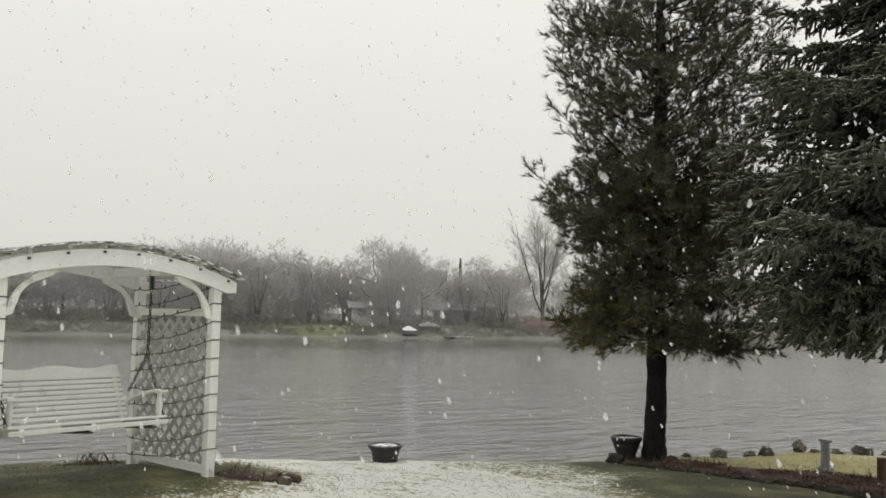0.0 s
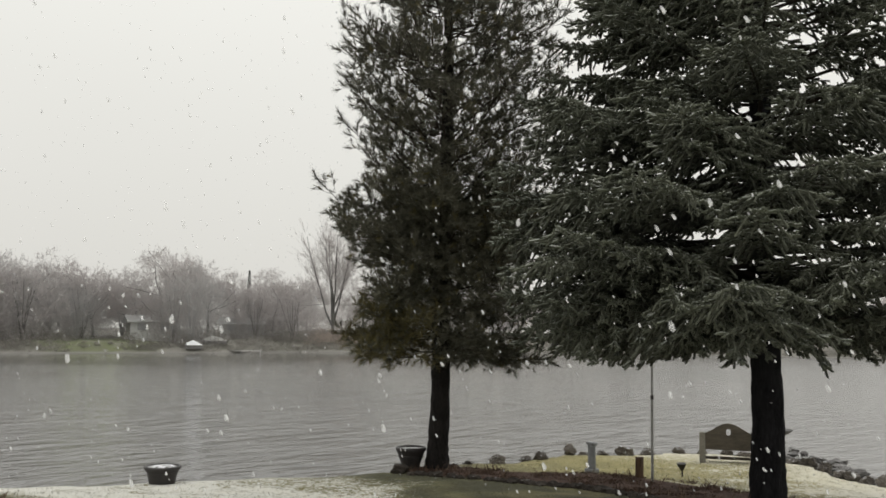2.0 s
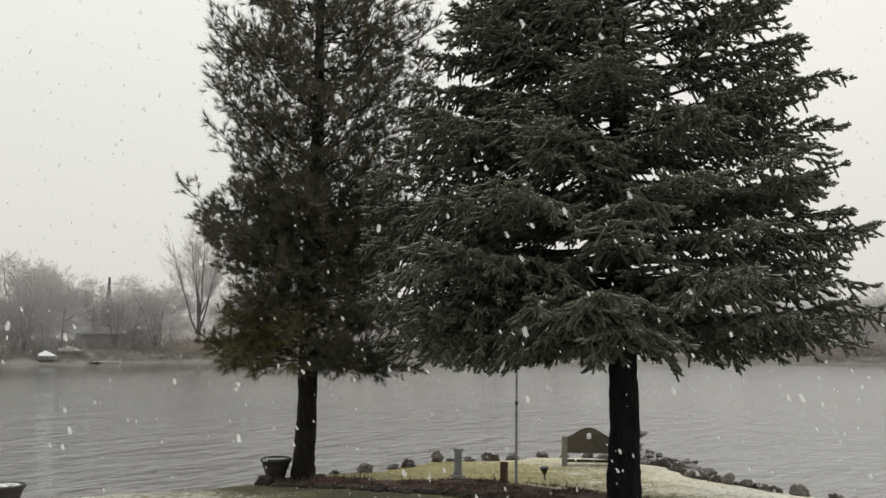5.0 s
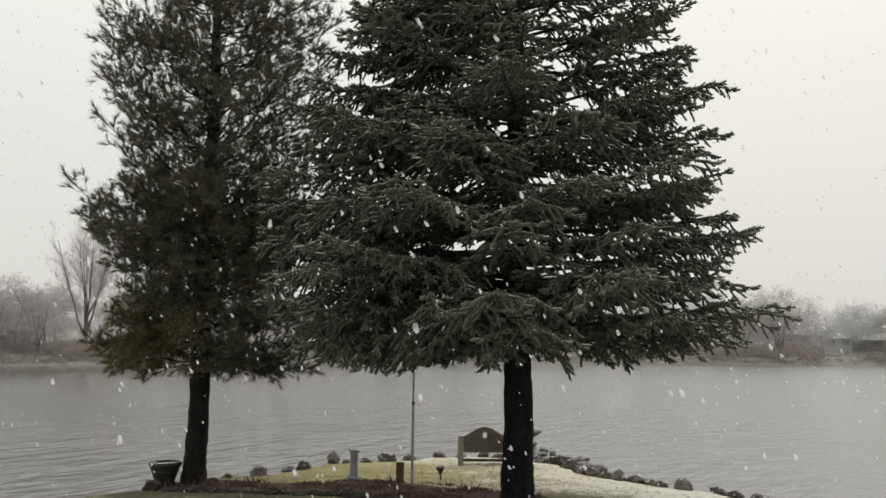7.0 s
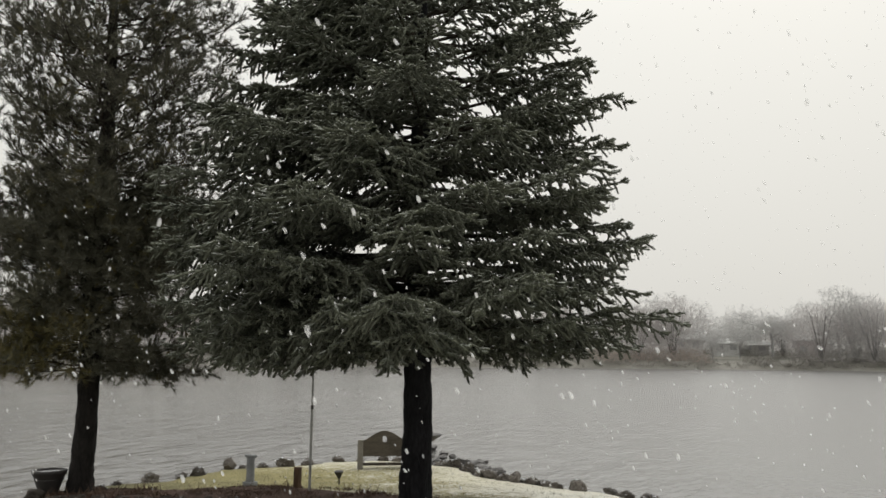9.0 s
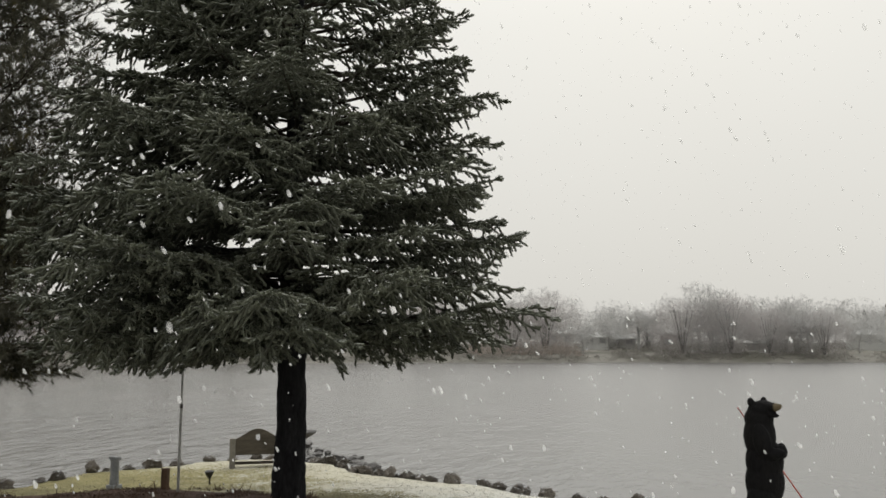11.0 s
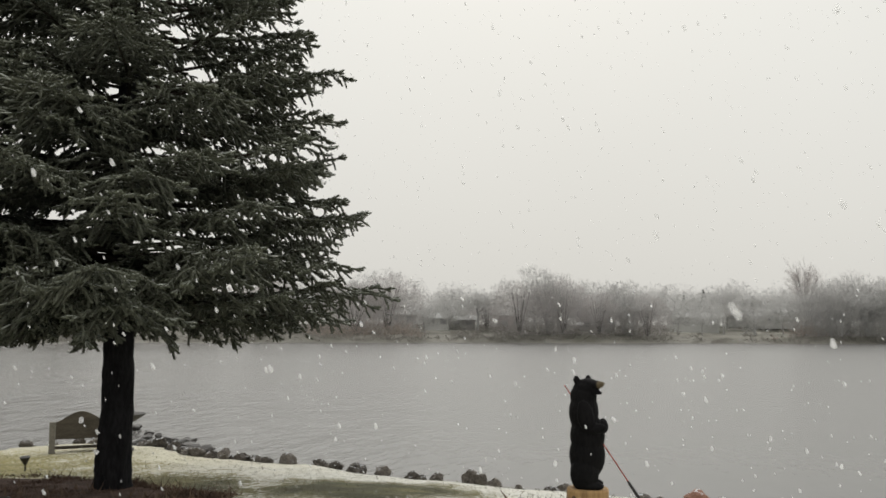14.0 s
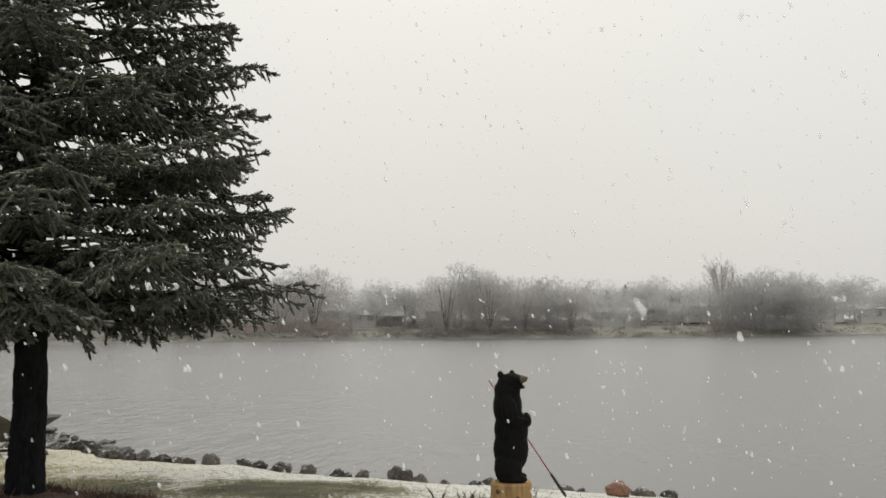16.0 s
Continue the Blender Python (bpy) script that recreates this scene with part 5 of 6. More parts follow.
def build_log():
    x, y = BEAR_AT
    z = land(x, y)
    ob = empty("log_pedestal", pose(x, y, z), "short peeled yellow-brown log standing on end", "log")
    bm = lathe([(0.24, -0.08), (0.235, 0.02), (0.225, 0.15), (0.222, 0.26), (0.21, 0.285), (0.05, 0.287)], 26)
    for v in bm.verts:
        a = math.atan2(v.co.y, v.co.x)
        k = 1 + 0.025 * math.sin(3 * a) + 0.02 * math.sin(7 * a + 1) + 0.015 * noise.noise(v.co * 9)
        v.co.x *= k
        v.co.y *= k
    part("log", bm, LOG_WOOD, ob, smooth=False)
    for a, zz in ((3.9, 0.13), (2.9, 0.2)):
        b = lathe([(0.03, 0), (0.022, 0.012), (0.004, 0.014)], 8)
        bmesh.ops.transform(b, matrix=Matrix.Translation((0.223 * math.cos(a), 0.223 * math.sin(a), zz)) @ pose(0, 0, 0, 0, 90, math.degrees(a)), verts=b.verts)
        part("knot", b, STUB_WOOD, ob, "dark knot in the wood")


def build_bear():
    x, y = BEAR_AT
    z = land(x, y) + 0.285
    bm = bmesh.new()

    def lump(at, r, turn=(0, 0, 0)):
        m = Matrix.Translation(at) @ pose(0, 0, 0, *turn) @ Matrix.Diagonal((*r, 1))
        bmesh.ops.create_icosphere(bm, subdivisions=3, radius=1, matrix=m)

    # legs and trunk of the body
    lump((0.0, 0, 0.36), (0.183, 0.17, 0.28))
    lump((0.005, 0, 0.58), (0.178, 0.17, 0.26))
    lump((-0.03, 0, 0.84), (0.152, 0.16, 0.26))
    lump((-0.03, 0, 1.02), (0.138, 0.14, 0.15))
    for sy in (1, -1):
        lump((-0.03, sy * 0.085, 0.16), (0.145, 0.1, 0.2))
        lump((0.05, sy * 0.095, 0.035), (0.115, 0.085, 0.05))
        lump((-0.01, sy * 0.15, 0.8), (0.085, 0.065, 0.19), (0, -10, 0))
        lump((0.08, sy * 0.14, 0.67), (0.12, 0.058, 0.06), (0, -8, 0))
        lump((0.165, sy * 0.09, 0.69), (0.05, 0.055, 0.075))
    # the head, turned a little to the lawn
    turn = radians(-38)
    face, across = Vector((math.cos(turn), math.sin(turn), 0)), Vector((-math.sin(turn), math.cos(turn), 0))
    mid = Vector((0.0, 0, 1.12))
    lump(mid, (0.135, 0.13, 0.088), (0, 0, -38))
    lump(mid + face * 0.02 + Vector((0, 0, 0.05)), (0.1, 0.1, 0.055), (0, 0, -38))
    lump(mid + face * 0.12 + Vector((0, 0, 0.035)), (0.09, 0.072, 0.048), (0, -3, -38))
    lump(mid + face * 0.11 + Vector((0, 0, -0.045)), (0.08, 0.056, 0.026), (0, 10, -38))
    lump(mid + face * 0.2 + Vector((0, 0, 0.05)), (0.022, 0.034, 0.024), (0, 0, -38))
    for sy in (1, -1):
        lump(mid + across * sy * 0.1 - face * 0.05 + Vector((0, 0, 0.085)), (0.028, 0.038, 0.05), (0, 0, -38))
    me = bpy.data.meshes.new("bear_statue")
    bm.to_mesh(me)
    bm.free()
    me.materials.append(BEAR_BLACK)
    ob = new("bear_statue", me)
    ob.matrix_world = pose(x, y, z, 0, 0, -63) @ Matrix.Diagonal((1.05, 1.05, 0.945, 1))
    rm = ob.modifiers.new("fuse", "REMESH")
    rm.mode, rm.voxel_size, rm.use_smooth_shade = "VOXEL", 0.013, True
    tagged(ob, "black carved wooden bear statue standing upright on a log", "statue")


def build_rod():
    """A thin red pole that leans against the bear from a rock on the shore."""
    foot, top = Vector((10.14, 4.05, land(10.14, 4.05) + 0.04)), Vector((8.865, 4.42, EYE - 0.665))
    d = top - foot
    ob = empty("walking_pole", Matrix.Translation(foot), "thin red pole with a black grip leaning behind the bear", "pole")
    part("shaft", tube_bm([d * 0.16, d], [0.0085, 0.0065], 8), RED_ROD, ob, "thin red shaft")
    part("grip", tube_bm([d * 0.0, d * 0.02, d * 0.19, d * 0.21], [0.014, 0.02, 0.018, 0.01], 10), BLACK_GRIP, ob, "black foam grip")


build_log()
build_bear()
build_rod()

# ---- stones and dry growth by the arbour ----
ar = random.Random(9)
brown = [rock_mesh(90 + s, LEAF_LITTER, 0.6) for s in range(3)]
for i in range(24):
    s = i / 23
    px, py = -2.05 + 0.62 * s + ar.uniform(-0.06, 0.06), 8.36 + 0.08 * s + ar.uniform(-0.2, 0.2)
    w = ar.uniform(0.09, 0.17) if i < 20 else 0.2
    ob = new("garden_stone", brown[i % 3])
    ob.matrix_world = Matrix.Translation((px, py, land(px, py) + w * 0.12)) @ pose(0, 0, 0, 0, 0, ar.uniform(0, 360)) @ Matrix.Diagonal((w, w * 0.8, w * 0.8, 1))
    tagged(ob, "brown field stone among dead leaves by the arbour", "stone", "stones beside the arbour")


def tufts_of(name, label, spots, mat, rng, tall, count):
    v, t = [], []
    for (cx, cy, r), k in itertools.product(spots, range(count)):
        a, q = rng.uniform(0, 6.28), r * math.sqrt(rng.random())
        x, y = cx + q * math.cos(a), cy + q * math.sin(a)
        z = land(x, y) - 0.01
        h = tall * rng.uniform(0.35, 1.1)
        lx, ly = rng.normal(0, h * 0.28, 2)
        wd, ang = rng.uniform(0.0018, 0.004), rng.uniform(0, 3.14)
        b = len(v)
        v += [(x - wd * math.cos(ang), y - wd * math.sin(ang), z), (x + wd * math.cos(ang), y + wd * math.sin(ang), z), (x + lx * 0.4, y + ly * 0.4, z + h * 0.6), (x + lx, y + ly, z + h)]
        t += [(b, b + 1, b + 2), (b, b + 2, b + 3)]
    return tagged(soup(name, v, t, mat), label, "grass", kind="stuff")


gr = np.random.default_rng(21)
tufts_of("dry_grass", "dry brown grass and stalks tufted beside the arbour", [(-3.62, 9.25, 0.13), (-3.8, 9.3, 0.13), (-1.95, 8.45, 0.12)], DRY_STALK, gr, 0.16, 26)
tufts_of("dead_leaves", "matted dead brown leaves beside the arbour posts", [(-3.6, 9.25, 0.22), (-3.85, 9.3, 0.2), (-1.95, 8.4, 0.22), (-1.7, 8.45, 0.22)], RUSTY_PLANT, gr, 0.07, 160)
tufts_of("bear_grass", "dry grass blades round the log on the shore", [(8.5, 4.35, 0.2), (8.3, 4.6, 0.3), (9.3, 4.2, 0.2)], DRY_STALK, gr, 0.2, 26)

# ---- lawn blades ----
LAWN_BLADE = material("lawn_blade", (0.03, 0.034, 0.011), (0.12, 0.112, 0.045), 1.5, 20, 0.8, 0)


def build_lawn():
    rng = np.random.default_rng(13)
    v, t = [], []
    for i in range(40000):
        az = radians(rng.uniform(-34, 92))
        d = 6.5 + 13.5 * rng.random() ** 0.8
        if d > between(NEAR_SHORE, math.degrees(az)) - 0.1:
            continue
        x, y = d * math.sin(az), d * math.cos(az)
        sheltered = min(math.dist((x, y), SPRUCE_AT) / 1.9, math.dist((x, y), PINE_AT) / 2.2, math.dist((x, y), (-3.4, 8.2)) / 2.6, math.dist((x, y), (6.2, 14.2)) / 3.0)
        if sheltered > 1 and noise.noise((x * 1.3, y * 1.3, 9)) + rng.uniform(-0.6, 0.5) < 0.05:
            continue
        z = land(x, y) - 0.005
        h = rng.uniform(0.012, 0.04)
        lx, ly = rng.normal(0, 0.02, 2)
        wd, ang = rng.uniform(0.003, 0.006), rng.uniform(0, 3.14)
        b = len(v)
        v += [(x - wd * math.cos(ang), y - wd * math.sin(ang), z), (x + wd * math.cos(ang), y + wd * math.sin(ang), z), (x + lx, y + ly, z + h)]
        t.append((b, b + 1, b + 2))
    tagged(soup("lawn_grass", v, t, LAWN_BLADE), "short green and yellow grass blades poking through snow", "grass", kind="stuff")


build_lawn()


# ---- far shore ----
def bare_tree_arrays(seed, spread=0.5, limbs=9, lean_up=0.6, twig=0.0017, stem=0.16, dome=True):
    """A leafless tree of height 1: wood (tubes) and fine twigs (slivers), as arrays."""
    rng = np.random.default_rng(seed)
    store = {"v": [], "t": [], "n": 0}
    slivers_v, slivers_t = [], []

    def sliver(p, q, w):
        side = np.cross(q - p, rng.normal(0, 1, 3))
        side *= w / (np.linalg.norm(side) + 1e-6)
        k = len(slivers_v)
        slivers_v.extend([p - side, p + side, q])
        slivers_t.append((k, k + 1, k + 2))

    def grow(p, d, length, r, level):
        d = d / np.linalg.norm(d)
        mid = p + d * length * 0.5
        d2 = d + rng.normal(0, 0.14, 3) + np.array([0, 0, 0.1])
        d2 /= np.linalg.norm(d2)
        end = mid + d2 * length * 0.5
        if level < 2:
            add_tube(store, [p, mid, end], r, r * 0.5, 3 if level else 6)
        elif level == 2:
            sliver(p, end, max(r, twig))
        if level == 4:
            sliver(p, p + (end - p) * 0.8, twig)
            return
        kids = (limbs, 9, 10, 13)[level]
        for i in range(kids):
            s = rng.uniform(0.12 if level else stem, 1.0)
            at = p + (mid - p) * s * 2 if s < 0.5 else mid + (end - mid) * (s - 0.5) * 2
            a = i * 2.4 + rng.uniform(-0.5, 0.5)
            u = np.cross(d2, (0.3, 0.5, 0.81))
            u /= np.linalg.norm(u)
            w = np.cross(d2, u)
            out = (u * math.cos(a) + w * math.sin(a)) * rng.uniform(0.5, 1.0) * (spread * 2 if level == 0 else 1.0) + d2 * rng.uniform(0.4, 0.9) + np.array([0, 0, lean_up * 0.25])
            grow(at, out, length * rng.uniform(0.42, 0.7), r * 0.4, level + 1)

    grow(np.array([0, 0, -0.02]), np.array([rng.normal(0, 0.04), rng.normal(0, 0.04), 1.0]), 0.55, 0.014, 0)
    v = np.array(store["v"])
    sv = np.array(slivers_v)
    if dome:
        # stray twigs are drawn in, so that the crown closes to a dome
        for a in (v, sv):
            mid, rad = np.array([0, 0, 0.52]), np.array([0.46, 0.46, 0.44])
            q = (a - mid) / rad
            r = np.linalg.norm(q, axis=1, keepdims=True)
            a[:] = np.where((r > 1) & (a[:, 2:3] > 0.2), mid + q / r * (1 + (r - 1) * 0.1) * rad, a)
    top = np.quantile(sv[:, 2], 0.995)
    return v / top, np.array(store["t"]), sv / top, np.array(slivers_t)


KINDS = [bare_tree_arrays(1, 0.85, 8, 0.3, stem=0.3), bare_tree_arrays(2, 0.95, 9, 0.25, stem=0.26), bare_tree_arrays(3, 0.75, 9, 0.45, stem=0.22), bare_tree_arrays(4, 1.0, 9, 0.2, stem=0.3)]


def vase_tree_arrays(seed, stems=9):
    """A tall leafless tree of height 1: several stems that fork low and spread like a vase."""
    rng = np.random.default_rng(seed)
    store = {"v": [], "t": [], "n": 0}
    sv = []

    def sliver(p, q, w):
        side = np.cross(q - p, rng.normal(0, 1, 3))
        side *= w / (np.linalg.norm(side) + 1e-6)
        sv.extend([p - side, p + side, q])

    add_tube(store, [np.array([0, 0, -0.02]), np.array([0.002, 0, 0.12]), np.array([0, 0, 0.3])], 0.021, 0.013, 6)
    for i in range(stems):
        a = i * 2.4 + rng.uniform(-0.3, 0.3)
        out = rng.uniform(0.1, 0.32) if i else 0.03
        top = rng.uniform(0.8, 1.0) - 0.25 * max(0, out - 0.25)
        z0 = rng.uniform(0.1, 0.32)
        aim = np.array([math.cos(a), math.sin(a), 0])
        pts = [np.array([0, 0, z0]) + aim * out * u ** 0.85 + np.array([0, 0, (top - z0) * u]) + rng.normal(0, 0.006, 3) for u in (0, 0.2, 0.4, 0.6, 0.8, 1.0)]
        add_tube(store, pts, 0.0105, 0.0022, 5)
        for j in range(30):
            s = rng.uniform(0.25, 1.0)
            p, d = along(pts, s)
            d = d / np.linalg.norm(d)
            way = d * 0.9 + aim * 0.25 + rng.normal(0, 0.42, 3) + np.array([0, 0, 0.25])
            ln = rng.uniform(0.08, 0.2) * (1.2 - 0.6 * s)
            q = p + way * ln
            sliver(p, q, 0.0022)
            for k in range(7):
                b = p + (q - p) * rng.uniform(0.2, 1)
                c = b + (way + rng.normal(0, 0.5, 3)) * ln * rng.uniform(0.3, 0.6)
                sliver(b, c, 0.0012)
                for w in range(4):
                    e = b + (c - b) * rng.uniform(0.3, 1)
                    sliver(e, e + (way + rng.normal(0, 0.6, 3)) * ln * 0.3, 0.0009)
    sv = np.array(sv)
    return np.array(store["v"]), np.array(store["t"]), sv, np.arange(len(sv)).reshape(-1, 3)


TALL = vase_tree_arrays(8)


def tree_proto(kind, mats):
    """A leafless tree of height 1, kept aside as the pattern for copies."""
    v, t, sv, st = kind
    tree = empty("bare_tree", pose(0, 0, 0), "leafless grey deciduous tree on the far shore", "tree", "bare trees on the far shore")
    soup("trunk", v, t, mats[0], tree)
    soup("crown", sv, st, mats[1], tree, "fine bare twigs, paled for haze")
    return tree


def far_at(az, beyond):
    d = between(FAR_SHORE, az) + beyond
    x, y = d * math.sin(radians(az)), d * math.cos(radians(az))
    return x, y, land(x, y)


# bearing, metres behind the waterline, height, breadth, kind
FAR_TREES = [(-29, 14, 10, 10, 1), (-26.5, 8, 9, 9, 0), (-24, 16, 10, 10, 3), (-20.5, 18, 12, 12, 1), (-17.6, 20, 14, 13, 3), (-15.0, 14, 14.0, 13, 1), (-12.4, 18, 14.5, 15, 3), (-9.9, 22, 11.5, 10, 0), (-8.2, 18, 13.0, 12, 2), (-5.8, 24, 12.5, 11, 0), (-4.3, 14, 15.2, 15, 1), (-3.1, 20, 16.5, 10, 2), (-1.4, 22, 14.2, 13, 3), (0.3, 26, 12.8, 11, 0), (2.7, 20, 14.0, 13, 1), (4.3, 24, 13.5, 12, 3), (8.6, 26, 13.5, 13, 0), (10.5, 20, 15, 14, 1), (13.0, 22, 14, 14, 2), (16, 20, 14, 14, 3), (19, 24, 14, 14, 0), (22, 18, 13, 14, 1), (26, 20, 13, 13, 2), (30, 22, 13, 13, 3), (34, 20, 12, 13, 0), (38, 22, 13, 14, 1), (42, 20, 12, 13, 3), (44.6, 18, 12, 14, 0), (47.4, 20, 13.2, 16, 3), (50.4, 18, 14.4, 17, 1), (56.6, 16, 10.8, 14, 3), (60.4, 10, 14.6, 15, 1), (62.0, 12, 12.6, 11, 0), (65.2, 16, 12.0, 13, 2), (66.8, 8, 9.5, 11, 3), (69.4, 26, 11.5, 14, 0), (72.6, 30, 12.5, 13, 1), (74.2, 26, 10.5, 13, 3), (79.2, 6, 12.6, 14, 1), (80.6, 7, 12.8, 14, 3), (81.8, 8, 13.2, 14, 0), (83.2, 40, 12.6, 15, 3), (84.8, 44, 13.5, 15, 1), (88, 40, 13, 16, 0), (53.1, 9, 6.5, 7, 2), (54.7, 12, 7.5, 7, 0), (64.0, 9, 6, 7, 3), (69.6, 11, 8, 8, 1), (71.1, 9, 6.5, 7, 0), (72.4, 14, 8.5, 9, 3), (74.3, 10, 7, 8, 2), (75.9, 14, 9, 9, 1), (83.7, 12, 8, 8, 2), (85.1, 10, 7.5, 8, 1), (86.6, 12, 9, 9, 3), (91, 16, 13, 16, 3)]
# the last four patterns carry the stronger haze colours, for the eastern shore
protos = [tree_proto(KINDS[k % 4], (FAR_BARK, FAR_TWIGS) if k < 4 else (HAZED_BARK, FAR_HAZED)) for k in range(8)]
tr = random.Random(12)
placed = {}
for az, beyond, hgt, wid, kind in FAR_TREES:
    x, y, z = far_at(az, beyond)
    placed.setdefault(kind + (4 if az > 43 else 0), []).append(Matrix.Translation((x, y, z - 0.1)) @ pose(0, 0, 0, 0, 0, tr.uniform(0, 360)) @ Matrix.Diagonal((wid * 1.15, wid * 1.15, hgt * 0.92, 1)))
for kind, spots in placed.items():
    for m in spots[1:]:
        copy_thing(protos[kind], m)
    protos[kind].matrix_basis = spots[0]
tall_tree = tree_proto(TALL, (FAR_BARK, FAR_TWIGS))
x, y, z = far_at(6.6, 10)
tagged(tall_tree, "tall leafless tree with several upright pale stems")
xx, yy, zz = far_at(77.2, 50)
copy_thing(tall_tree, Matrix.Translation((xx, yy, zz - 0.1)) @ Matrix.Diagonal((16, 16, 14.5, 1)))
tall_tree.matrix_basis = Matrix.Translation((x, y, z - 0.1)) @ Matrix.Diagonal((18, 18, 19.6, 1))


def shrub_arrays(seed):
    """A dense leafless tree of height 1 that branches from the ground up."""
    rng = np.random.default_rng(seed)
    store = {"v": [], "t": [], "n": 0}
    for i in range(11):
        a, out = i * 2.4, rng.uniform(0.06, 0.3)
        add_tube(store, [np.array([0, 0, -0.03]), np.array([math.cos(a) * out * 0.4, math.sin(a) * out * 0.4, 0.35]), np.array([math.cos(a) * out, math.sin(a) * out, rng.uniform(0.65, 0.9)])], 0.009, 0.003, 4)
    sv = []
    while len(sv) < 3 * 5600:
        q = rng.normal(0, 1, 3)
        q = q / np.linalg.norm(q) * rng.random() ** 0.36
        lump = 1 + 0.3 * noise.noise((q[0] * 2.2 + seed, q[1] * 2.2, q[2] * 2.2))
        p = np.array([0, 0, 0.42]) + q * lump * np.array([0.5, 0.5, 0.5])
        if p[2] < 0:
            continue
        d = q * 0.7 + rng.normal(0, 0.5, 3) + np.array([0, 0, 0.55])
        e = p + d / np.linalg.norm(d) * rng.uniform(0.04, 0.11)
        side = np.cross(e - p, rng.normal(0, 1, 3))
        side *= 0.0024 / (np.linalg.norm(side) + 1e-6)
        sv += [p - side, p + side, e]
    sv = np.array(sv)
    top = np.quantile(sv[:, 2], 0.995)
    return np.array(store["v"]), np.array(store["t"]), sv / top, np.arange(len(sv)).reshape(-1, 3)


# bearing, metres behind the waterline, height, breadth
SHORE_SHRUBS = [(59.4, 4, 10.5, 11), (62.3, 4, 11, 10), (64.6, 5, 8.5, 9), (67.7, 4, 8.2, 9), (48.4, 10, 10, 12), (50.6, 12, 12, 14), (57.2, 22, 8, 10), (-8.9, 16, 9.5, 9), (-3.5, 9, 10, 9), (4.0, 12, 8.6, 10), (1.6, 16, 9, 9), (-12.2, 9, 10, 12), (-15.6, 9, 11, 12), (-18.4, 8, 9, 11)]
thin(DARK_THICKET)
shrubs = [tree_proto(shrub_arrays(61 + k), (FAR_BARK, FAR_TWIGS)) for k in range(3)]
thickets = [tree_proto(shrub_arrays(71 + k), (HAZED_BARK, DARK_THICKET)) for k in range(2)]
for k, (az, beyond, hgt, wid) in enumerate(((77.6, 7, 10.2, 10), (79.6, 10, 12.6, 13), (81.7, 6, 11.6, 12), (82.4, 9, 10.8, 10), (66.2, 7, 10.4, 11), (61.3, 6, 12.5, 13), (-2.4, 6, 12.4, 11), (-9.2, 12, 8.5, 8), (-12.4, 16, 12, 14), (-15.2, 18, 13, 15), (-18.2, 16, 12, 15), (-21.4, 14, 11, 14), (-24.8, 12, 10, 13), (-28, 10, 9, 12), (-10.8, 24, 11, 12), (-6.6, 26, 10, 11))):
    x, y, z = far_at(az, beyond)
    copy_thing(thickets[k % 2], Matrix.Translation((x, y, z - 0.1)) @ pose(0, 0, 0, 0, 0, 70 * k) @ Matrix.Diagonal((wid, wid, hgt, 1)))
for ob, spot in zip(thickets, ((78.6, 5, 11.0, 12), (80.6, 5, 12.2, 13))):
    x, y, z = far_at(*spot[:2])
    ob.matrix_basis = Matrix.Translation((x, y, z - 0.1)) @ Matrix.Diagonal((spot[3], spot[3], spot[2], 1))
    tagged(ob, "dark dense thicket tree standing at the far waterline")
shrub_spots = []
for az, beyond, hgt, wid in SHORE_SHRUBS:
    x, y, z = far_at(az, beyond)
    shrub_spots.append(Matrix.Translation((x, y, z - 0.1)) @ pose(0, 0, 0, 0, 0, tr.uniform(0, 360)) @ Matrix.Diagonal((wid, wid, hgt, 1)))
for ob in shrubs:
    tagged(ob, "dense leafless tree branching down to the far waterline")
for k, m in enumerate(shrub_spots[3:]):
    copy_thing(shrubs[k % 3], m)
for ob, m in zip(shrubs, shrub_spots):
    ob.matrix_basis = m


# stretches of open lawn along the far shore, by bearing
FAR_LAWNS = ((-9.6, -6.2), (52.9, 55.0), (63.4, 65.4), (69.2, 76.4), (82.7, 88.0))


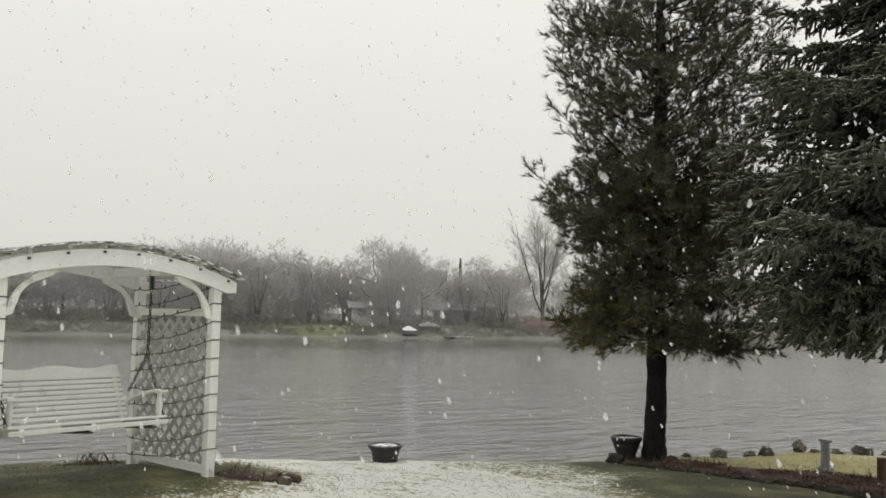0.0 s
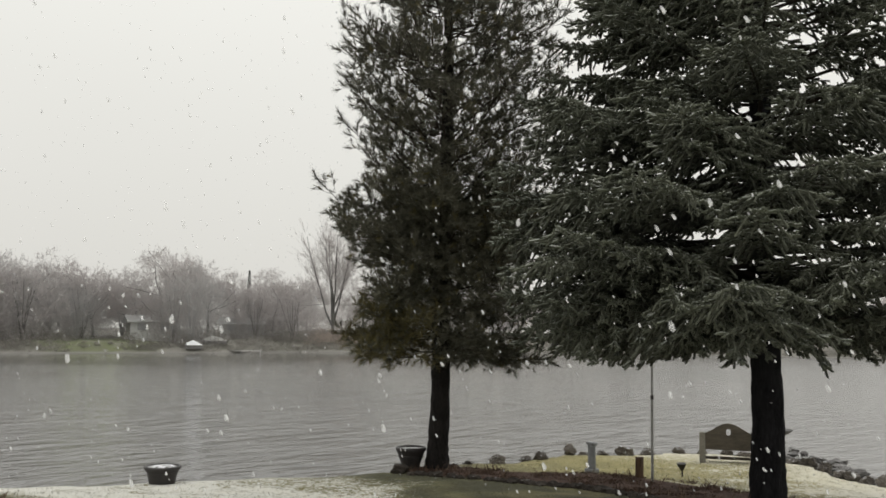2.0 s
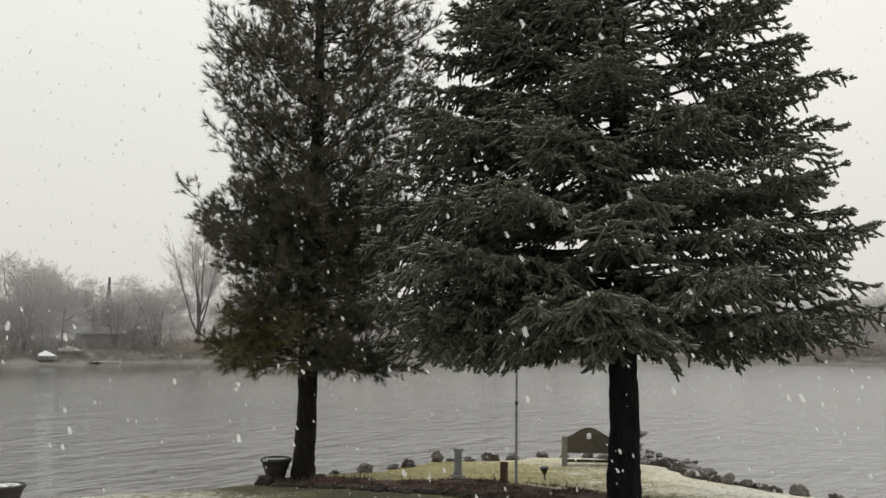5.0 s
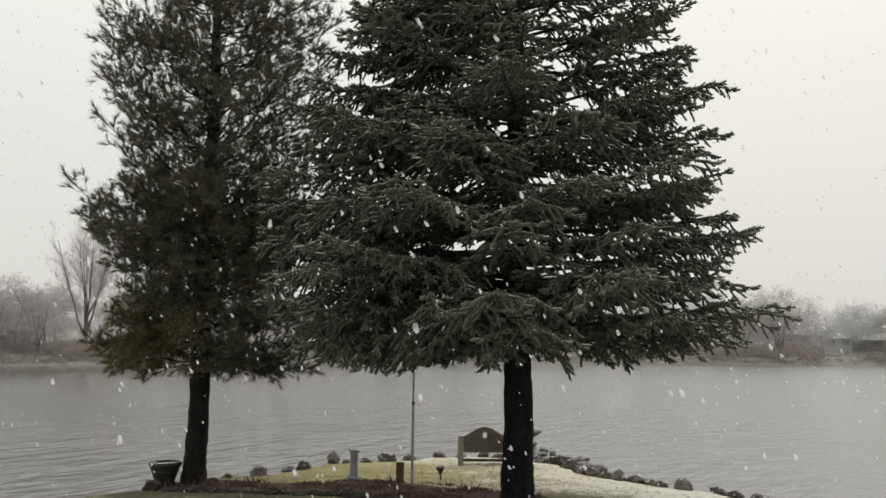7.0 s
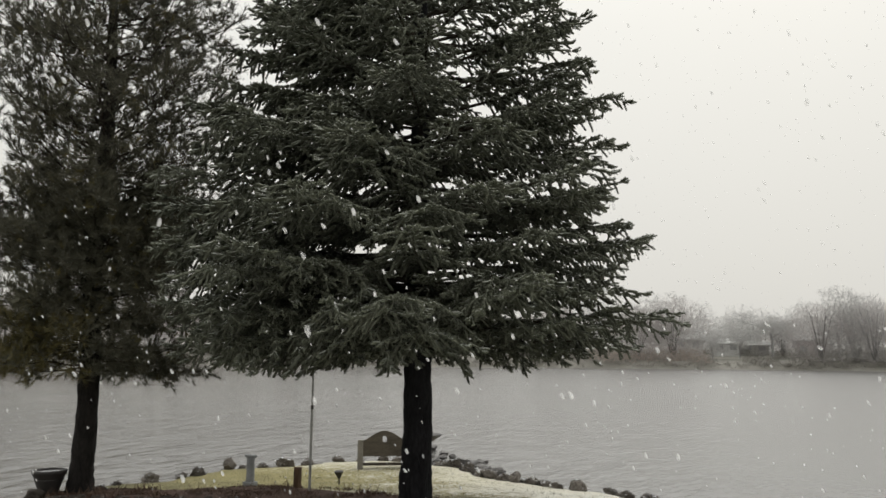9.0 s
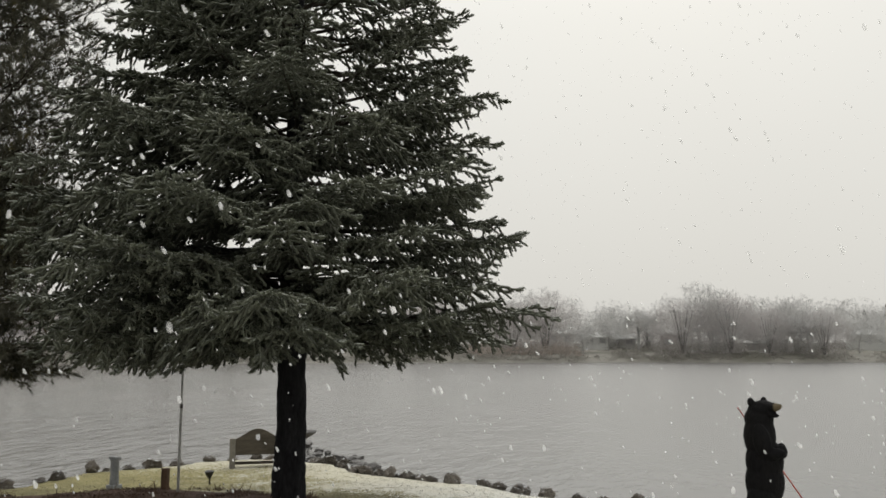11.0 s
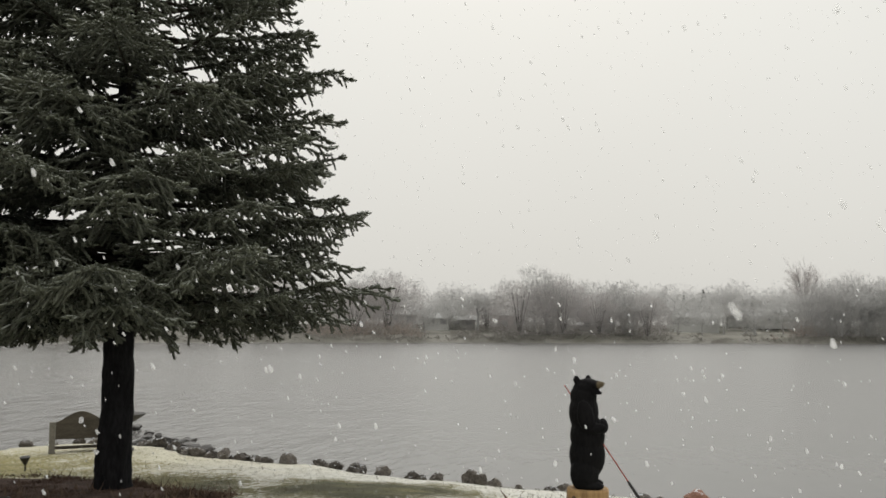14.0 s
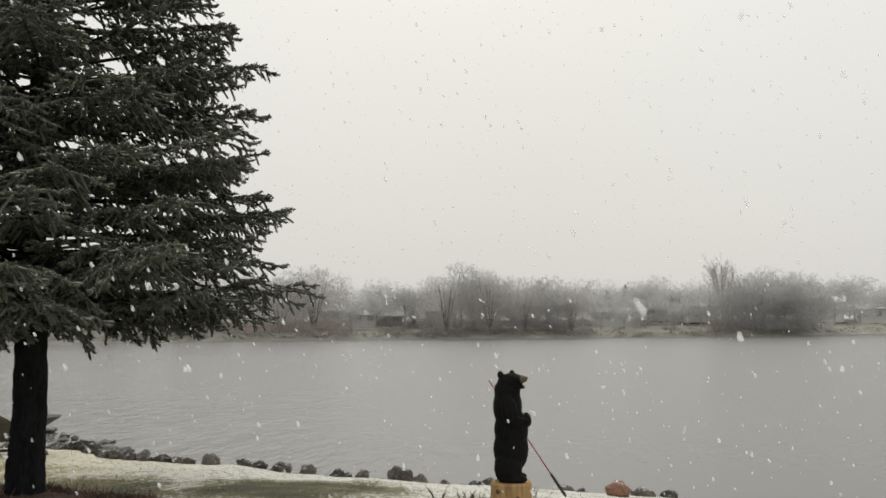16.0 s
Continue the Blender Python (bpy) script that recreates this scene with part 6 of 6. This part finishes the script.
def build_far_woods():
    """The massed woods behind the shore trees and the brush at the waterline."""
    rng = np.random.default_rng(31)
    for lo, hi, thin_out, mat, label in ((-32, 24, 12, FAR_TWIGS, "massed leafless grey woods behind the far shore"), (24, 94, 8, FAR_HAZED, "leafless woods behind the far houses, paled for haze")):
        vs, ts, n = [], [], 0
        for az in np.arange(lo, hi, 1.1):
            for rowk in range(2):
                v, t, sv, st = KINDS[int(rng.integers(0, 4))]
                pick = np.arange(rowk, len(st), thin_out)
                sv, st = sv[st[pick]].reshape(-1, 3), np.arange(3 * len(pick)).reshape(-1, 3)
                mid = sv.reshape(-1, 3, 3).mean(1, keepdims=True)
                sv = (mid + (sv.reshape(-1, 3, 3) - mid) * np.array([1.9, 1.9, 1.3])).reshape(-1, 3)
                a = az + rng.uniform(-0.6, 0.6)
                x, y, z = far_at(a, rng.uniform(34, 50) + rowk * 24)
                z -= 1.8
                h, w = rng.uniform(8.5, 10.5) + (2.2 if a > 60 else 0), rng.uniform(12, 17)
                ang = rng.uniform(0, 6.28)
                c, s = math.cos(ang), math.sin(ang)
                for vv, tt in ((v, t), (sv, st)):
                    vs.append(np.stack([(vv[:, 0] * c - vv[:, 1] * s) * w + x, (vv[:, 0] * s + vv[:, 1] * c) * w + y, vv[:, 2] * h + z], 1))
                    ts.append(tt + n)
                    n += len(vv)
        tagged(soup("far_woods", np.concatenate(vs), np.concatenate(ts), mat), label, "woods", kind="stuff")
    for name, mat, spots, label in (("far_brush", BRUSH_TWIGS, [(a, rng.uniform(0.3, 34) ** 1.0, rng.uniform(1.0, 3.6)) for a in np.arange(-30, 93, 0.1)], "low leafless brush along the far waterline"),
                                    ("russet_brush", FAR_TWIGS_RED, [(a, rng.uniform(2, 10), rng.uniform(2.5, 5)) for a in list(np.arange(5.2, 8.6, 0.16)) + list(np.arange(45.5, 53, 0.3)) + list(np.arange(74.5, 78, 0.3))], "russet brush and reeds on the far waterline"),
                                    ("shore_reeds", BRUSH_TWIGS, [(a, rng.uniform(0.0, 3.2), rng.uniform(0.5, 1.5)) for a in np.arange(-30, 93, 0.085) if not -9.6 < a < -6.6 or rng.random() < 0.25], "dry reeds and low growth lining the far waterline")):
        v, t = [], []
        for a, beyond, size in spots:
            if any(lo < a < hi for lo, hi in FAR_LAWNS):
                size *= 0.4
                if beyond > 3 and rng.random() < 0.8:
                    continue
            x, y, z = far_at(a, beyond)
            for k in range(36 if name == "shore_reeds" else 80):
                d = rng.normal(0, 1, 3)
                d[2] = abs(d[2]) * 0.9 + 0.1
                d /= np.linalg.norm(d)
                p = np.array([x, y, z]) + np.abs(rng.normal(0, size * 0.3, 3)) * np.array([rng.choice((-1, 1)), rng.choice((-1, 1)), 0.9])
                side = np.cross(d, rng.normal(0, 1, 3))
                side = side / np.linalg.norm(side) * 0.03
                b = len(v)
                v += [p - side, p + side, p + d * size * rng.uniform(0.2, 0.55)]
                t.append((b, b + 1, b + 2))
        tagged(soup(name, np.array(v), np.array(t), mat), label, "brush", kind="stuff")


build_far_woods()


def build_far_conifer(az, beyond, hgt, rad):
    x, y, z = far_at(az, beyond)
    rng = np.random.default_rng(int(az * 10) + 500)
    tree = empty("evergreen_tree", pose(x, y, z), "dark narrow evergreen among bare trees on the far shore", "tree", "far evergreens")
    vs, fs = tube([(0, 0, 0), (0, 0, hgt * 0.7)], [0.2, 0.03], 6)
    mesh_object("trunk", vs, fs, FAR_BARK, tree)
    v, t = [], []
    for i in range(1300):
        u = rng.random() ** 0.8
        r = rad * (1 - u) * rng.uniform(0.4, 1.05) + 0.2
        a = rng.uniform(0, 6.28)
        p = np.array([0, 0, hgt * (0.1 + 0.88 * u)])
        tip = p + np.array([r * math.cos(a), r * math.sin(a), -0.25 * r])
        side = np.array([-math.sin(a), math.cos(a), 0]) * 0.22
        b = len(v)
        v += [p + (tip - p) * 0.35 - side, p + (tip - p) * 0.35 + side, tip]
        t.append((b, b + 1, b + 2))
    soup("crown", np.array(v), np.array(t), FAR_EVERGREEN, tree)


for a in ((1.1, 24, 12.6, 1.6), (71.2, 40, 9.6, 4.6), (70.0, 42, 8.2, 4.4)):
    build_far_conifer(*a)


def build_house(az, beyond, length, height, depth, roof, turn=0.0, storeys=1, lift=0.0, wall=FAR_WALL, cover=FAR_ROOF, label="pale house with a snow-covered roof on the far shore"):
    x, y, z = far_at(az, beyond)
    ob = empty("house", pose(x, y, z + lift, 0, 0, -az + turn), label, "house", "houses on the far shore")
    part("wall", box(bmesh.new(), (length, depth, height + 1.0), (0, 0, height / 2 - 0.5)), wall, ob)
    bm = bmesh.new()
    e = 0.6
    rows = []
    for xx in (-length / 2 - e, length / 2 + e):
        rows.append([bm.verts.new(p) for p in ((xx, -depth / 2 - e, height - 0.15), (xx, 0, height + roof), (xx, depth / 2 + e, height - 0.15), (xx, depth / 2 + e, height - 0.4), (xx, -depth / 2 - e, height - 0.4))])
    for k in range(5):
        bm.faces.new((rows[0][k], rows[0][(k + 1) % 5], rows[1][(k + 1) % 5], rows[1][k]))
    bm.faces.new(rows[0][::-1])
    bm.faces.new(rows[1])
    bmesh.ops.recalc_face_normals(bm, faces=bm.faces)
    part("roof", bm, cover, ob, "roof under thin snow, toned for haze")
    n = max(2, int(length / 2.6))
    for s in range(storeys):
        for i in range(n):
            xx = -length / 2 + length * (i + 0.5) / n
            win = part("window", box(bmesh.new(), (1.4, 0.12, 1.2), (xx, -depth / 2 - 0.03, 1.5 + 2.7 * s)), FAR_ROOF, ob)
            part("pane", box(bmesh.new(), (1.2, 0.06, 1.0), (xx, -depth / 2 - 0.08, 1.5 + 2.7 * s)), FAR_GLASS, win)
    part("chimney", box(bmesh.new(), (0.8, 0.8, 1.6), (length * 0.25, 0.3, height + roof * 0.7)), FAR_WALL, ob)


WHITE_HOUSE, RED_HOUSE, WIDE_HOUSE = "white house with a bright gable wall on the far shore", "dull red-grey house between bare trees across the lake", "long low pale house above a snowy lawn"
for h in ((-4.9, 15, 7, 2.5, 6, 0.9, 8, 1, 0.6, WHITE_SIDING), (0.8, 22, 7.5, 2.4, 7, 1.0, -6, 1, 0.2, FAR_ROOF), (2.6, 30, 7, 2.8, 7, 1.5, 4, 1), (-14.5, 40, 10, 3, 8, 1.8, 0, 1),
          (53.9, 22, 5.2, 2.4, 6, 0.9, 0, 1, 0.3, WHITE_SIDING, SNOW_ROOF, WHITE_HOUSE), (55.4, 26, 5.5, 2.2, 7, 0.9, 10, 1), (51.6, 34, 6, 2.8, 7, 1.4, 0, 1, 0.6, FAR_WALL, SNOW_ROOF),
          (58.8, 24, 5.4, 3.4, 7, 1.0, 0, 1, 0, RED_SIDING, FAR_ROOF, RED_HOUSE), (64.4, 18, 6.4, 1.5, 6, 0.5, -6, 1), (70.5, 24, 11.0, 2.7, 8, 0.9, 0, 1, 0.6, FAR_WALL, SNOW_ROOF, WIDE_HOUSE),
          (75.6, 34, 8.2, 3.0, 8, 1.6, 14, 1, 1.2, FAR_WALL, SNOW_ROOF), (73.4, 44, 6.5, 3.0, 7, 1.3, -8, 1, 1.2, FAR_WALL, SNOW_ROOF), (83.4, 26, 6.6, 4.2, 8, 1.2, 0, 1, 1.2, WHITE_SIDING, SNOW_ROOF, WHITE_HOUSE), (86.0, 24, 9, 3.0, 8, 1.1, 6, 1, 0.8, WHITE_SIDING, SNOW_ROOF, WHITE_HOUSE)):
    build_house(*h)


def build_dock(az, length):
    x, y, z = far_at(az, -0.5)
    ob = empty("dock", pose(x, y, 0, 0, 0, -az), "small pale wooden dock at the far waterline", "dock", "far docks")
    part("deck", box(bmesh.new(), (length, 1.6, 0.12), (0, 0, 0.3)), FAR_DOCK, ob)
    for xx, yy in itertools.product((-length / 2 + 0.2, length / 2 - 0.2), (-0.7, 0.7)):
        part("leg", box(bmesh.new(), (0.12, 0.12, 2.2), (xx, yy, -0.5)), FAR_DOCK, ob)


for a in ((0.9, 5.5),):
    build_dock(*a)


def build_covered_boat(az, length, beyond=0.8, cover=BOAT_COVER, label="boat on a lift under a white snowy cover"):
    x, y, z = far_at(az, beyond)
    ob = empty("covered_boat", pose(x, y, max(0.75, z + 0.2), 0, 0, -az + 12), label, "boat")
    bm = bmesh.new()
    rows = []
    for i in range(9):
        s = i / 8
        xx = length * (s - 0.5)
        hw = 0.7 * (1 - max(0, s - 0.6) ** 2 * 4)
        rows.append([bm.verts.new(p) for p in ((xx, -hw, 0.45), (xx, -hw * 0.5, -0.2), (xx, hw * 0.5, -0.2), (xx, hw, 0.45))])
    for a, b in zip(rows, rows[1:]):
        for k in range(3):
            bm.faces.new((a[k], a[k + 1], b[k + 1], b[k]))
    bm.faces.new(rows[0])
    bm.faces.new(rows[-1][::-1])
    part("hull", bm, HULL, ob)
    bm = bmesh.new()
    rows = []
    for i in range(9):
        s = i / 8
        xx = length * (s - 0.5)
        hw = 0.76 * (1 - max(0, s - 0.6) ** 2 * 4)
        top = 0.5 + 0.7 * (1 - abs(s - 0.4) / 0.6)
        rows.append([bm.verts.new(p) for p in ((xx, -hw, 0.42), (xx, -hw * 0.5, top * 0.85), (xx, 0, top), (xx, hw * 0.5, top * 0.85), (xx, hw, 0.42))])
    for a, b in zip(rows, rows[1:]):
        for k in range(4):
            bm.faces.new((a[k], a[k + 1], b[k + 1], b[k]))
    bm.faces.new(rows[0])
    bm.faces.new(rows[-1][::-1])
    part("cover", bm, cover, ob, "taut cover")


build_covered_boat(-2.2, 2.4)
build_covered_boat(-0.9, 3.6, 4.0, TARP, "boat stored ashore under a grey tarpaulin")


# ---- falling snow ----
def build_snowfall():
    rng = np.random.default_rng(78)

    def blob(subdivisions):
        bm = bmesh.new()
        bmesh.ops.create_icosphere(bm, subdivisions=subdivisions, radius=1)
        bm.verts.ensure_lookup_table()
        at = np.array([v.co * (1 + 0.45 * noise.noise(v.co * 1.7)) for v in bm.verts])
        tri = np.array([[v.index for v in f.verts] for f in bm.faces])
        bm.free()
        return at, tri

    def clump(subdivisions, shells):
        """A loose flake: shells within shells."""
        v, t = blob(subdivisions)
        return np.concatenate([v * q + (1 - q) * np.array([0.3, 0.1, 0]) for q in shells]), np.concatenate([t + len(v) * q for q in range(len(shells))])

    gem = np.array([(1, 0, 0), (-1, 0, 0), (0, 1, 0), (0, -1, 0), (0, 0, 1), (0, 0, -1)], float)
    gem_t = np.array([(0, 2, 4), (2, 1, 4), (1, 3, 4), (3, 0, 4), (2, 0, 5), (1, 2, 5), (3, 1, 5), (0, 3, 5)])
    large, loose, small = clump(3, (1.0, 0.76, 0.52)), clump(2, (1.0, 0.66)), blob(1)
    a0, a1 = radians(-34), radians(94)
    for name, label, mat, layers in (("large_snowflakes", "large soft white snowflakes close by in the air", FLAKE_NEAR, ((1.5, 3.4, 2.4, 0.003, 0.011, large),)),
                                     ("snowflakes", "loose white snowflakes drifting before the trees", FLAKE_MIDDLE, ((3.4, 8, 5.8, 0.004, 0.012, loose),)),
                                     ("snowfall", "fine white snowflakes filling the air over the lake", FLAKE_FAR, ((8, 14, 1.0, 0.005, 0.013, small), (14, 40, 0.3, 0.007, 0.016, (gem, gem_t))))):
        vs, ts, k = [], [], 0
        for lo, hi, per, s0, s1, (shape, shape_t) in layers:
            at, size = [], []
            for i in range(int((a1 - a0) * (hi ** 3 - lo ** 3) / 3 * 0.6 * per)):
                d = (lo ** 3 + (hi ** 3 - lo ** 3) * rng.random()) ** (1 / 3)
                az, el = rng.uniform(a0, a1), rng.uniform(-0.2, 0.4)
                p = (d * math.sin(az), d * math.cos(az), EYE + d * math.tan(el))
                if p[2] < max(0.1, land(p[0], p[1]) + 0.1):
                    continue
                at.append(p)
                size.append(s0 + (s1 - s0) * rng.random() ** 1.9)
            at, size = np.array(at), np.array(size)
            fall = np.tile(np.array([[0.32, -0.28, -1.0]]), (len(at), 1)) + rng.normal(0, 0.2, (len(at), 3))
            v, t = scatter(shape * np.array([2.0, 0.9, 0.8]), shape_t, at, fall, size, rng)
            vs.append(v)
            ts.append(t + k)
            k += len(v)
        tagged(soup(name, np.concatenate(vs), np.concatenate(ts), mat), label, "snow", kind="stuff")


build_snowfall()
